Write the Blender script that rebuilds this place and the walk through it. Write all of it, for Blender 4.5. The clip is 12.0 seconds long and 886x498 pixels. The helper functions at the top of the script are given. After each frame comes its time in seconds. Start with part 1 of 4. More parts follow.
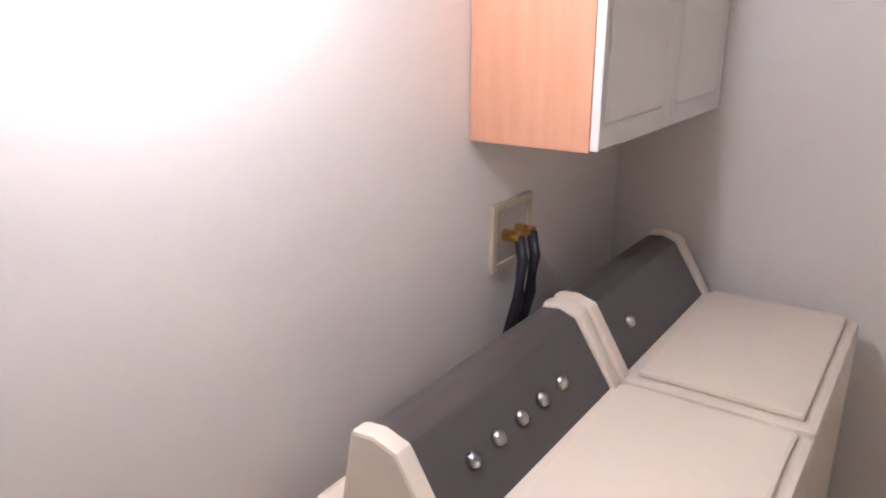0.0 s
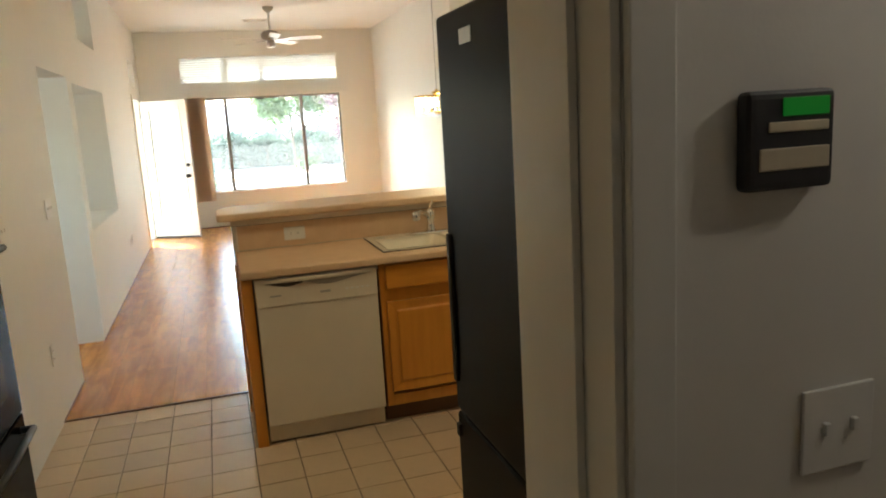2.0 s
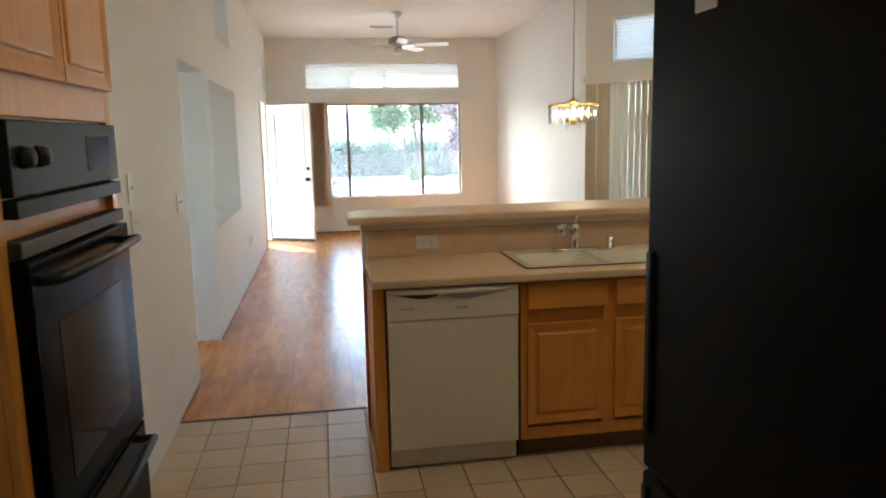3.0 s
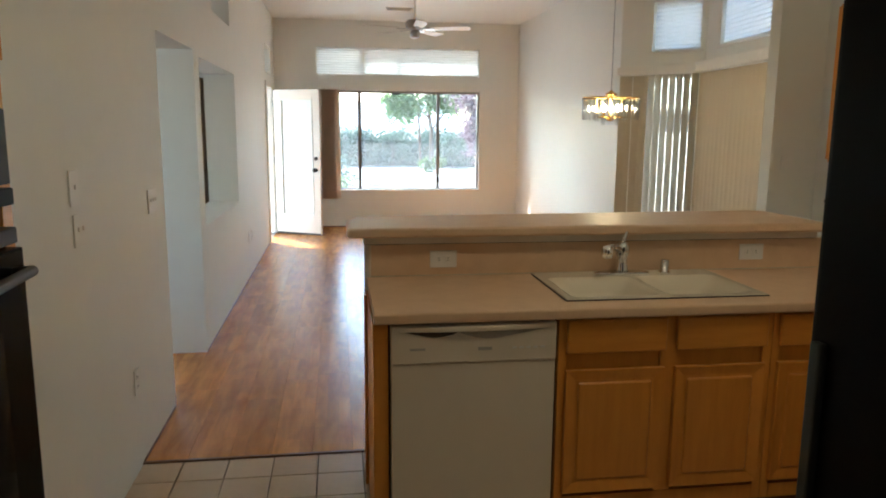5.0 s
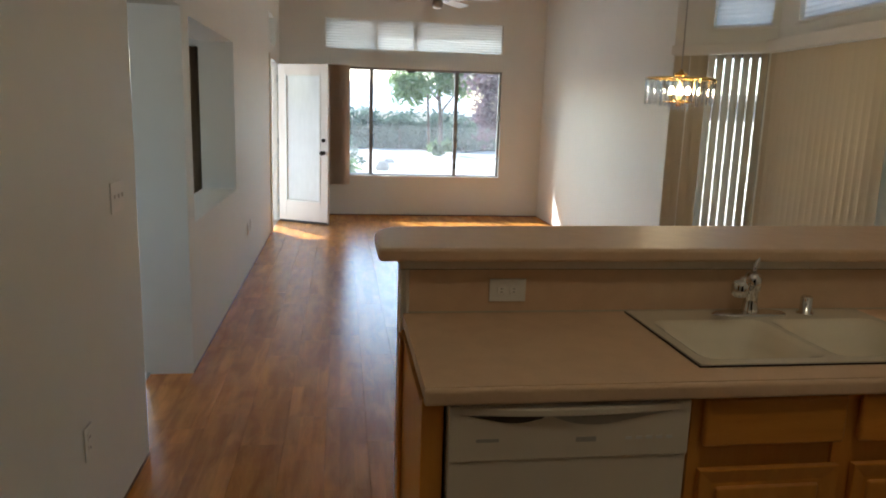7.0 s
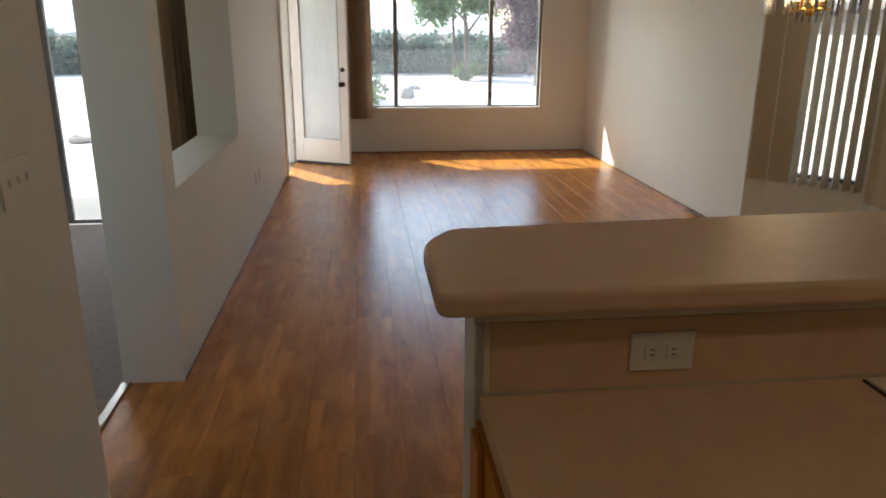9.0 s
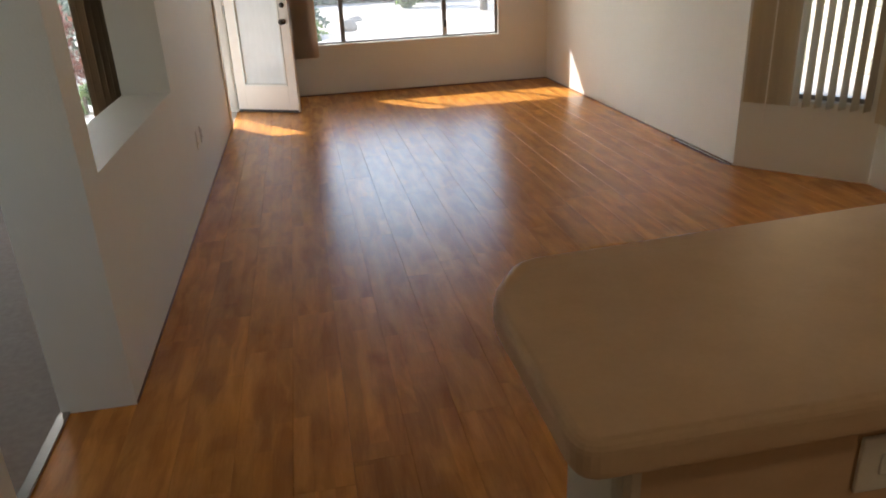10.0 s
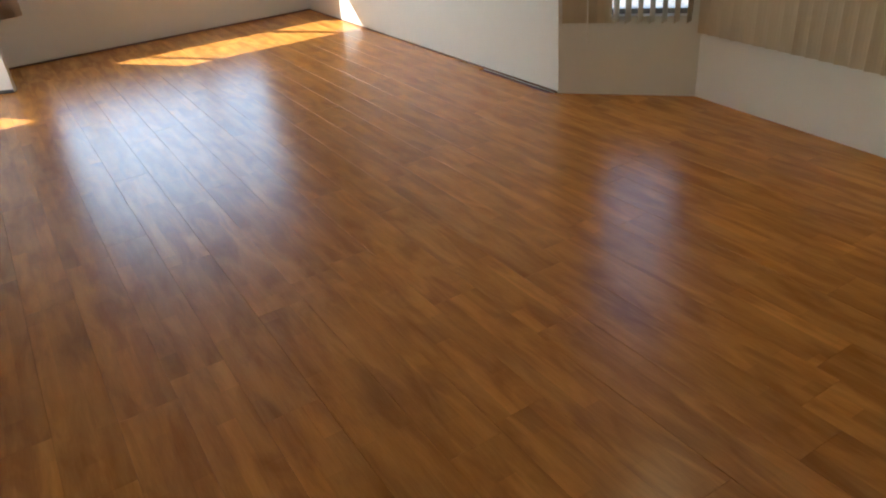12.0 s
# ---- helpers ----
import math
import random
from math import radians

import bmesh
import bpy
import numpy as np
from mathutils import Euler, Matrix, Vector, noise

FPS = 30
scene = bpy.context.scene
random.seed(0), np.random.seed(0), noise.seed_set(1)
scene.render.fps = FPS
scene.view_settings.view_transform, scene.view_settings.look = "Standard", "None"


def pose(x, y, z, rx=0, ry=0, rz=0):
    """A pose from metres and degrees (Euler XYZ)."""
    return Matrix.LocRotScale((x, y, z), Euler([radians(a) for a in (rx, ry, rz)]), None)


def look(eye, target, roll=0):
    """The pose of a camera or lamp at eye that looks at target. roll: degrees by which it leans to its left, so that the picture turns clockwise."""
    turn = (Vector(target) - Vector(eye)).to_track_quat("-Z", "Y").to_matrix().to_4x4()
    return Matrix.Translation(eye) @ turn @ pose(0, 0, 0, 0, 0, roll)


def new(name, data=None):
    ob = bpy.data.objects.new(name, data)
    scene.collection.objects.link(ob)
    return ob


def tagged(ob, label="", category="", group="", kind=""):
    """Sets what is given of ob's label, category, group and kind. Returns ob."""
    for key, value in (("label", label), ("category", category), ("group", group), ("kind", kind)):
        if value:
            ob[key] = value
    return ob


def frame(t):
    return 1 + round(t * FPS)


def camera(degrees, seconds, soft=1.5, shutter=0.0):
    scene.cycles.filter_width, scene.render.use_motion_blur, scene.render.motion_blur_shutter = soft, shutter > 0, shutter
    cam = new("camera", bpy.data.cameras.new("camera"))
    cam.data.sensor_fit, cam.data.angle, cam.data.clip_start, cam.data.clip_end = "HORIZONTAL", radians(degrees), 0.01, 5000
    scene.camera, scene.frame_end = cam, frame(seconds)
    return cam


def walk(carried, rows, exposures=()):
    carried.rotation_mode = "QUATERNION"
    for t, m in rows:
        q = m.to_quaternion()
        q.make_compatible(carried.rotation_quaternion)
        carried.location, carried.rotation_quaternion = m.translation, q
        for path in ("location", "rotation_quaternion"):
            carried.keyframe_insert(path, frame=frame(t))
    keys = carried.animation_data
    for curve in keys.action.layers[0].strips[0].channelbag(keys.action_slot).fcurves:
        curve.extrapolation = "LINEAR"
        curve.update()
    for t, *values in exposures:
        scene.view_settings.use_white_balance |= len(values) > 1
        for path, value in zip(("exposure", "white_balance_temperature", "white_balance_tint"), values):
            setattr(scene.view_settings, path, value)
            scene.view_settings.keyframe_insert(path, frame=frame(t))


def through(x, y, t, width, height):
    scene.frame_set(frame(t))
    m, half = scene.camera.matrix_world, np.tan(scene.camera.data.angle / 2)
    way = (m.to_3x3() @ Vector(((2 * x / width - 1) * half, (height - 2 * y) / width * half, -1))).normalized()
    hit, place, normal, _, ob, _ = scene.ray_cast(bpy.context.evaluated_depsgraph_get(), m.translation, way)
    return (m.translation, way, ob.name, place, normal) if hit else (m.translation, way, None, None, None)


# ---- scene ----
cam = camera(63.0, 12.0, soft=1.9)
PATH = [
    (0, 0.728, -0.735, 1.667, 72.01, 0.21, -54.93),
    (0.5, 0.436, -0.765, 1.635, 73.37, 0.32, -43.88),
    (1, 0.284, -0.607, 1.591, 74.79, 2.06, -39.29),
    (1.5, 0.173, -0.524, 1.567, 77.20, 2.93, -29.37),
    (1.7, 0.106, -0.533, 1.573, 78.34, 3.39, -24.38),
    (2, 0.016, -0.540, 1.588, 79.56, 3.30, -17.72),
    (2.5, -0.077, -0.336, 1.543, 81.17, 1.48, -10.52),
    (3, -0.108, -0.145, 1.531, 81.11, 1.17, -9.37),
    (3.2, -0.124, -0.090, 1.535, 81.04, 0.51, -9.43),
    (4.8, -0.040, 0.452, 1.544, 80.49, -0.29, -8.34),
    (5, -0.034, 0.528, 1.552, 80.37, -0.44, -8.20),
    (5.5, -0.029, 0.716, 1.557, 80.19, -0.73, -7.87),
    (6, -0.066, 0.954, 1.551, 79.90, -1.20, -7.97),
    (6.5, -0.100, 1.186, 1.545, 79.55, -1.61, -8.03),
    (8.5, -0.120, 2.152, 1.540, 75.27, -1.10, -6.67),
    (9, -0.109, 2.444, 1.535, 73.08, -0.23, -6.15),
    (9.5, -0.132, 2.733, 1.522, 70.39, 1.18, -7.48),
    (10, -0.192, 3.038, 1.525, 67.57, 2.56, -11.08),
    (10.5, -0.218, 3.260, 1.530, 65.87, 3.85, -16.25),
    (11, -0.237, 3.482, 1.580, 63.64, 4.75, -21.68),
    (11.5, -0.258, 3.715, 1.589, 61.54, 5.25, -27.40),
    (12, -0.316, 3.978, 1.564, 60.13, 4.59, -32.51),
]
walk(cam, [(t, pose(*p)) for t, *p in PATH], exposures=[
    (0.0, 6.55, 5450, 17), (0.5, 6.3, 5600, 16), (0.9, 6.1, 6000, 16), (1.3, 5.3, 6900, 14), (1.6, 4.75, 6900, 8), (2.0, 3.85, 6400, -2), (2.5, 3.35, 5650, 1), (3.2, 3.62, 5550, 1),
    (4.8, 3.33, 5600, 0), (6.5, 2.70, 5700, 2), (8.5, 2.25, 6050, 5), (9.5, 2.22, 6450, 7), (10.5, 2.26, 6600, 9), (12.0, 2.62, 6150, 4)])

# ---- world, sun, lamps ----
SUN_WAY = Vector((0.60 * math.cos(radians(37)), -0.80 * math.cos(radians(37)), -math.sin(radians(37))))
world = bpy.data.worlds.new("world")
scene.world = world
world.use_nodes = True
wn = world.node_tree.nodes
sky = wn.new("ShaderNodeTexSky")
sky.sky_type, sky.sun_disc = "NISHITA", False
sky.sun_elevation, sky.sun_rotation = radians(37), radians(-37)
sky.air_density, sky.dust_density = 1.0, 1.5
bg = wn["Background"]
bg.inputs["Strength"].default_value = 0.17
world.node_tree.links.new(sky.outputs[0], bg.inputs["Color"])
sun_data = bpy.data.lights.new("sun", "SUN")
sun_data.energy, sun_data.angle, sun_data.color = 2.15, radians(0.6), (1.0, 0.98, 0.96)
sun = new("sun", sun_data)
sun.matrix_world = look((0, 0, 20), Vector((0, 0, 20)) + SUN_WAY)


def lamp_light(name, at, energy, radius, color):
    data = bpy.data.lights.new(name, "POINT")
    data.energy, data.shadow_soft_size, data.color = energy, radius, color
    ob = new(name, data)
    ob.location = at
    return ob


def opening_lamp(name, at, target, w, h, energy, color):
    """A rectangular lamp set in an opening, in place of sky light."""
    data = bpy.data.lights.new(name, "AREA")
    data.shape, data.size, data.size_y, data.energy, data.color = "RECTANGLE", w, h, energy, color
    ob = new(name, data)
    ob.matrix_world = look(at, target)
    return ob


# added laundry pendant and den south window, the kitchen ceiling lamp, dining chandelier bulbs
# unseen bulb placed to make the bright spot on the laundry wall
lamp_light("laundry_fill_bulb", (1.30, -0.11, 2.06), 0.25, 0.05, (1.0, 0.90, 0.92))
# fill lamp in a made-up den window, brightens the doorway reveals
opening_lamp("den_fill_light", (-2.75, 3.19, 1.55), (-2.75, 9.0, 1.55), 0.95, 0.95, 1.3, (1.0, 0.90, 0.78))
lamp_light("kitchen_bulb", (1.15, 1.95, 2.94), 1.9, 0.10, (1.0, 0.79, 0.54))
for k in range(4):
    a = math.tau * k / 4 + 0.4
    lamp_light("chandelier_bulb", (2.01 + 0.07 * math.cos(a), 5.85 + 0.07 * math.sin(a), 1.70), 0.16, 0.016, (1.0, 0.72, 0.42))


# ---- materials ----
def material(name, color, rough=0.6, metal=0.0, vary=0.08, scale=6.0, bump=0.0, bump_scale=60.0, coat=0.0, color2=None,
             stretch=(1, 1, 1), per_object=0.0, island=0.0, trans=0.0, emit=0.0, spec=0.5):
    m = bpy.data.materials.new(name)
    m.use_nodes = True
    n, l = m.node_tree.nodes, m.node_tree.links
    b = n["Principled BSDF"]
    b.inputs["Roughness"].default_value, b.inputs["Metallic"].default_value = rough, metal
    b.inputs["Coat Weight"].default_value = coat
    b.inputs["Coat Roughness"].default_value = 0.12
    b.inputs["Specular IOR Level"].default_value = spec
    b.inputs["Transmission Weight"].default_value = trans
    co = n.new("ShaderNodeTexCoord")
    mp = n.new("ShaderNodeMapping")
    mp.inputs["Scale"].default_value = stretch
    l.new(co.outputs["Object"], mp.inputs["Vector"])
    big = n.new("ShaderNodeTexNoise")
    big.inputs["Scale"].default_value, big.inputs["Detail"].default_value = scale, 6
    small = n.new("ShaderNodeTexNoise")
    small.inputs["Scale"].default_value, small.inputs["Detail"].default_value = scale * 9, 4
    for t in (big, small):
        l.new(mp.outputs[0], t.inputs["Vector"])
    add = n.new("ShaderNodeMath")
    add.operation = "MULTIPLY_ADD"
    l.new(small.outputs["Fac"], add.inputs[0])
    add.inputs[1].default_value = 0.4
    l.new(big.outputs["Fac"], add.inputs[2])
    ramp = n.new("ShaderNodeValToRGB")
    c = Vector(color)
    d = Vector(color2) if color2 else c * (1 - 2 * vary)
    ramp.color_ramp.elements[0].position, ramp.color_ramp.elements[1].position = 0.45, 0.95
    ramp.color_ramp.elements[0].color = (*d, 1)
    ramp.color_ramp.elements[1].color = (*c, 1)
    l.new(add.outputs[0], ramp.inputs[0])
    out = ramp.outputs[0]
    if per_object or island:
        hs = n.new("ShaderNodeHueSaturation")
        mr = n.new("ShaderNodeMapRange")
        amount = per_object or island
        mr.inputs["To Min"].default_value, mr.inputs["To Max"].default_value = 1 - amount, 1 + amount
        if per_object:
            src = n.new("ShaderNodeObjectInfo").outputs["Random"]
        else:
            src = n.new("ShaderNodeNewGeometry").outputs["Random Per Island"]
        l.new(src, mr.inputs["Value"])
        l.new(mr.outputs[0], hs.inputs["Value"])
        l.new(out, hs.inputs["Color"])
        out = hs.outputs[0]
    l.new(out, b.inputs["Base Color"])
    if bump:
        tex = n.new("ShaderNodeTexNoise")
        tex.inputs["Scale"].default_value, tex.inputs["Detail"].default_value = bump_scale, 3
        l.new(mp.outputs[0], tex.inputs["Vector"])
        bp = n.new("ShaderNodeBump")
        bp.inputs["Strength"].default_value, bp.inputs["Distance"].default_value = bump, 0.004
        l.new(tex.outputs["Fac"], bp.inputs["Height"])
        l.new(bp.outputs[0], b.inputs["Normal"])
    if emit:
        b.inputs["Emission Color"].default_value = (*color, 1)
        b.inputs["Emission Strength"].default_value = emit
    return m


def glass(name, tint=(1, 1, 1), rough=0.0, haze=0.0):
    m = bpy.data.materials.new(name)
    m.use_nodes = True
    n, l = m.node_tree.nodes, m.node_tree.links
    n.remove(n["Principled BSDF"])
    gl, tr, mix, fr = (n.new("ShaderNodeBsdfGlossy"), n.new("ShaderNodeBsdfTransparent"), n.new("ShaderNodeMixShader"), n.new("ShaderNodeFresnel"))
    gl.inputs["Roughness"].default_value = rough
    tr.inputs["Color"].default_value = (*tint, 1)
    fr.inputs["IOR"].default_value = 1.35
    l.new(fr.outputs[0], mix.inputs[0])
    l.new(tr.outputs[0], mix.inputs[1])
    l.new(gl.outputs[0], mix.inputs[2])
    out = mix
    # milky share in the pane, stands in for glare over the outside view
    if haze:
        haze_, out = n.new("ShaderNodeBsdfTranslucent"), n.new("ShaderNodeMixShader")
        haze_.inputs["Color"].default_value = (0.86, 0.87, 0.88, 1)
        out.inputs[0].default_value = haze
        l.new(mix.outputs[0], out.inputs[1])
        l.new(haze_.outputs[0], out.inputs[2])
    l.new(out.outputs[0], n["Material Output"].inputs[0])
    return m


def sheer(name, color, through=0.5, rough=0.7):
    """Thin cloth, vinyl or frosted glass that lets part of the light through."""
    m = bpy.data.materials.new(name)
    m.use_nodes = True
    n, l = m.node_tree.nodes, m.node_tree.links
    b = n["Principled BSDF"]
    b.inputs["Roughness"].default_value = rough
    tex = n.new("ShaderNodeTexNoise")
    tex.inputs["Scale"].default_value, tex.inputs["Detail"].default_value = 9, 5
    ramp = n.new("ShaderNodeValToRGB")
    ramp.color_ramp.elements[0].color = (*(Vector(color) * 0.86), 1)
    ramp.color_ramp.elements[1].color = (*color, 1)
    l.new(tex.outputs["Fac"], ramp.inputs[0])
    l.new(ramp.outputs[0], b.inputs["Base Color"])
    tr, mix = n.new("ShaderNodeBsdfTranslucent"), n.new("ShaderNodeMixShader")
    l.new(ramp.outputs[0], tr.inputs["Color"])
    mix.inputs[0].default_value = through
    l.new(b.outputs[0], mix.inputs[1])
    l.new(tr.outputs[0], mix.inputs[2])
    l.new(mix.outputs[0], n["Material Output"].inputs[0])
    return m


PAINT = material("wall_paint", (0.79, 0.785, 0.735), 0.55, vary=0.02, scale=1.3, bump=0.25, bump_scale=140)
LAUNDRY_PAINT = material("laundry_paint", (0.78, 0.75, 0.70), 0.38, vary=0.02, scale=1.3, bump=0.08, bump_scale=140)
CEILING_PAINT = material("ceiling_paint", (0.82, 0.815, 0.78), 0.8, vary=0.02, scale=1.5, bump=0.35, bump_scale=90)
TRIM = material("white_trim", (0.80, 0.78, 0.73), 0.4, vary=0.03, scale=3)
DOOR_PAINT = material("door_paint", (0.80, 0.73, 0.66), 0.4, vary=0.03, scale=3)


def strip_laminate(name):
    """Printed three-strip laminate: short narrow staves of uneven tone with grain along y."""
    m = material(name, (0.70, 0.318, 0.066), 0.27, color2=(0.54, 0.212, 0.036), scale=3.0, stretch=(6.5, 0.6, 1), per_object=0.07, bump=0.04, bump_scale=30, spec=0.45)
    n, l = m.node_tree.nodes, m.node_tree.links
    b = n["Principled BSDF"]
    base = b.inputs["Base Color"].links[0].from_socket
    mp = n["Mapping"]
    co = n["Texture Coordinate"]
    info = n.new("ShaderNodeObjectInfo")
    far = n.new("ShaderNodeVectorMath")
    far.operation = "SCALE"
    far.inputs[0].default_value = (0.0, 17.0, 9.0)
    l.new(info.outputs["Random"], far.inputs["Scale"])
    move = n.new("ShaderNodeVectorMath")
    l.new(co.outputs["Object"], move.inputs[0])
    l.new(far.outputs[0], move.inputs[1])
    l.new(move.outputs[0], mp.inputs["Vector"])
    turn = n.new("ShaderNodeMapping")
    turn.inputs["Rotation"].default_value = (0, 0, radians(90))
    l.new(move.outputs[0], turn.inputs["Vector"])
    br = n.new("ShaderNodeTexBrick")
    br.offset, br.squash = 0.37, 1.0
    br.inputs["Color1"].default_value, br.inputs["Color2"].default_value = (0.62, 0.62, 0.62, 1), (1.28, 1.25, 1.2, 1)
    br.inputs["Mortar"].default_value = (0.72, 0.68, 0.66, 1)
    br.inputs["Scale"].default_value = 1.0
    br.inputs["Mortar Size"].default_value = 0.0007
    br.inputs["Brick Width"].default_value, br.inputs["Row Height"].default_value = 0.405, 0.0643
    l.new(turn.outputs[0], br.inputs["Vector"])
    mix = n.new("ShaderNodeMix")
    mix.data_type, mix.blend_type = "RGBA", "MULTIPLY"
    mix.inputs["Factor"].default_value = 0.33
    l.new(base, mix.inputs["A"])
    l.new(br.outputs["Color"], mix.inputs["B"])
    # short soft flecks of the printed figure, drawn out along the plank
    lane = n.new("ShaderNodeMapping")
    lane.inputs["Scale"].default_value = (12.0, 2.6, 1)
    l.new(move.outputs[0], lane.inputs["Vector"])
    fleck = n.new("ShaderNodeTexNoise")
    fleck.inputs["Scale"].default_value, fleck.inputs["Detail"].default_value = 1.0, 3
    fleck.inputs["Distortion"].default_value = 0.8
    l.new(lane.outputs[0], fleck.inputs["Vector"])
    tone = n.new("ShaderNodeValToRGB")
    tone.color_ramp.elements[0].position, tone.color_ramp.elements[1].position = 0.36, 0.60
    tone.color_ramp.elements[0].color, tone.color_ramp.elements[1].color = (0.60, 0.50, 0.42, 1), (1.12, 1.12, 1.10, 1)
    l.new(fleck.outputs["Fac"], tone.inputs[0])
    figure = n.new("ShaderNodeMix")
    figure.data_type, figure.blend_type = "RGBA", "MULTIPLY"
    figure.inputs["Factor"].default_value = 0.55
    l.new(mix.outputs["Result"], figure.inputs["A"])
    l.new(tone.outputs[0], figure.inputs["B"])
    l.new(figure.outputs["Result"], b.inputs["Base Color"])
    return m


LAMINATE = strip_laminate("laminate_plank")
GROOVE = material("plank_groove", (0.16, 0.07, 0.03), 0.8)
SHOE = material("wood_moulding", (0.20, 0.09, 0.035), 0.45, vary=0.12, scale=8, stretch=(1, 1, 6))
TILE = material("ceramic_tile", (0.60, 0.465, 0.32), 0.33, vary=0.06, scale=5, per_object=0.06, bump=0.06, bump_scale=25)
GROUT = material("grout", (0.20, 0.15, 0.11), 0.9, vary=0.1, scale=20)
OAK = material("honey_oak", (0.72, 0.315, 0.045), 0.36, color2=(0.62, 0.252, 0.034), scale=4, stretch=(9, 9, 0.9), bump=0.05, bump_scale=40, coat=0.25)
OAK_FLAT = material("honey_oak_cross", (0.72, 0.315, 0.045), 0.36, color2=(0.62, 0.252, 0.034), scale=4, stretch=(0.9, 9, 9), bump=0.05, bump_scale=40, coat=0.25)
OAK_DARK = material("toe_kick", (0.16, 0.075, 0.03), 0.6, vary=0.1)
CUPBOARD_IN = material("cabinet_gap", (0.22, 0.09, 0.025), 0.8)
PALE_OAK = material("pinkish_oak", (0.66, 0.36, 0.22), 0.45, color2=(0.60, 0.31, 0.18), scale=4, stretch=(9, 9, 0.9), bump=0.04, bump_scale=40)
LAMI_TOP = material("counter_laminate", (0.74, 0.53, 0.345), 0.45, color2=(0.67, 0.465, 0.295), scale=14, vary=0.06, bump=0.02, bump_scale=200, spec=0.35)
WHITE_ENAMEL = material("white_appliance", (0.77, 0.69, 0.57), 0.36, vary=0.02, scale=2, bump=0.03, bump_scale=180)
GREY_PLASTIC = material("grey_plastic", (0.46, 0.43, 0.39), 0.45, vary=0.04)
SINK = material("sink_enamel", (0.82, 0.75, 0.60), 0.2, vary=0.02, coat=0.3)
CHROME = material("chrome", (0.75, 0.75, 0.76), 0.08, metal=1.0, vary=0.02)
STEEL = material("steel", (0.50, 0.49, 0.48), 0.28, metal=1.0, vary=0.05)
PEWTER = material("fan_pewter", (0.42, 0.38, 0.33), 0.35, metal=0.7, vary=0.1)
BRONZE_DARK = material("dark_bronze", (0.05, 0.04, 0.035), 0.35, metal=0.6)
BRASS = material("brass", (0.80, 0.52, 0.18), 0.18, metal=1.0, vary=0.05)
FRIDGE_BLACK = material("textured_black_enamel", (0.006, 0.005, 0.005), 0.4, vary=0.15, scale=3, bump=0.08, bump_scale=260, spec=0.05)
BLACK_GLOSS = material("black_enamel", (0.006, 0.006, 0.006), 0.16, vary=0.15, scale=3, bump=0.05, bump_scale=220, spec=0.02)
BLACK_GLASS = material("black_oven_glass", (0.006, 0.006, 0.006), 0.08, vary=0.1, spec=0.06)
BLACK_MATT = material("black_plastic", (0.02, 0.02, 0.02), 0.5, vary=0.1)
BEIGE_PLATE = material("beige_plate", (0.80, 0.72, 0.62), 0.35, vary=0.02)
PLATE = material("switch_plate", (0.80, 0.78, 0.74), 0.35, vary=0.02)
SLOT = material("socket_slot", (0.08, 0.07, 0.06), 0.7)
ALU = material("window_aluminium", (0.27, 0.255, 0.24), 0.45, metal=0.2, vary=0.05)
PANE = glass("window_pane", (0.97, 0.985, 0.98), 0.0, 0.03)
FROST = sheer("frosted_glass", (0.95, 0.965, 0.965), 0.4, 0.2)
FROST.node_tree.nodes["Principled BSDF"].inputs["Coat Weight"].default_value = 1.0
FROST.node_tree.nodes["Principled BSDF"].inputs["Coat IOR"].default_value = 1.9
SHADE_CLOTH = sheer("pleated_shade", (0.86, 0.87, 0.88), 0.30)
SHADE_THIN = sheer("thin_shade", (0.92, 0.92, 0.92), 0.6)
BLIND = sheer("cream_vane", (0.66, 0.58, 0.44), 0.16)
BLIND_TAN = sheer("tan_vane", (0.80, 0.66, 0.52), 0.45)
# brown put into the vanes for their backlit shade
BLIND_BACKLIT = sheer("backlit_vane", (0.40, 0.28, 0.17), 0.12)
CRYSTAL = glass("crystal", (0.95, 0.97, 1.0), 0.02)
BULB = material("lit_bulb", (1.0, 0.74, 0.42), 0.4, emit=12.0)
DOME = material("lamp_dome", (1.0, 0.80, 0.52), 0.4, emit=0.5)
DISPLAY = material("green_display", (0.01, 0.14, 0.015), 0.3, emit=0.03)
CARPET = material("grey_carpet", (0.42, 0.36, 0.33), 0.95, vary=0.1, scale=30, bump=0.6, bump_scale=400)
OVEN_GREY = material("oven_panel", (0.014, 0.020, 0.021), 0.4, spec=0.08, vary=0.05)
CONSOLE = material("washer_console", (0.085, 0.078, 0.072), 0.35, vary=0.05)
HOSE = material("rubber_hose", (0.02, 0.02, 0.03), 0.5)
CREAM_BOX = material("recess_box", (0.60, 0.52, 0.38), 0.5)
GRAVEL = material("desert_gravel", (0.58, 0.50, 0.43), 0.95, vary=0.16, scale=3, bump=0.8, bump_scale=25)
CONCRETE = material("patio_concrete", (0.55, 0.53, 0.50), 0.9, vary=0.06, scale=2, bump=0.2, bump_scale=50)
BLOCK = material("cream_block", (0.66, 0.60, 0.48), 0.9, vary=0.08, scale=6, bump=0.3, bump_scale=60, per_object=0.05)
MORTAR = material("mortar", (0.30, 0.27, 0.23), 0.95)
STUCCO = material("stucco", (0.62, 0.54, 0.44), 0.95, vary=0.06, scale=4, bump=0.4, bump_scale=80)
# darker copy of the tan stucco, shade put into its colour
SHADED_STUCCO = material("shaded_stucco", (0.24, 0.19, 0.15), 0.95, vary=0.06, scale=4, bump=0.4, bump_scale=80)
ROOF_TILE = material("pale_roof_tile", (0.74, 0.70, 0.64), 0.85, vary=0.08, scale=4, island=0.08)
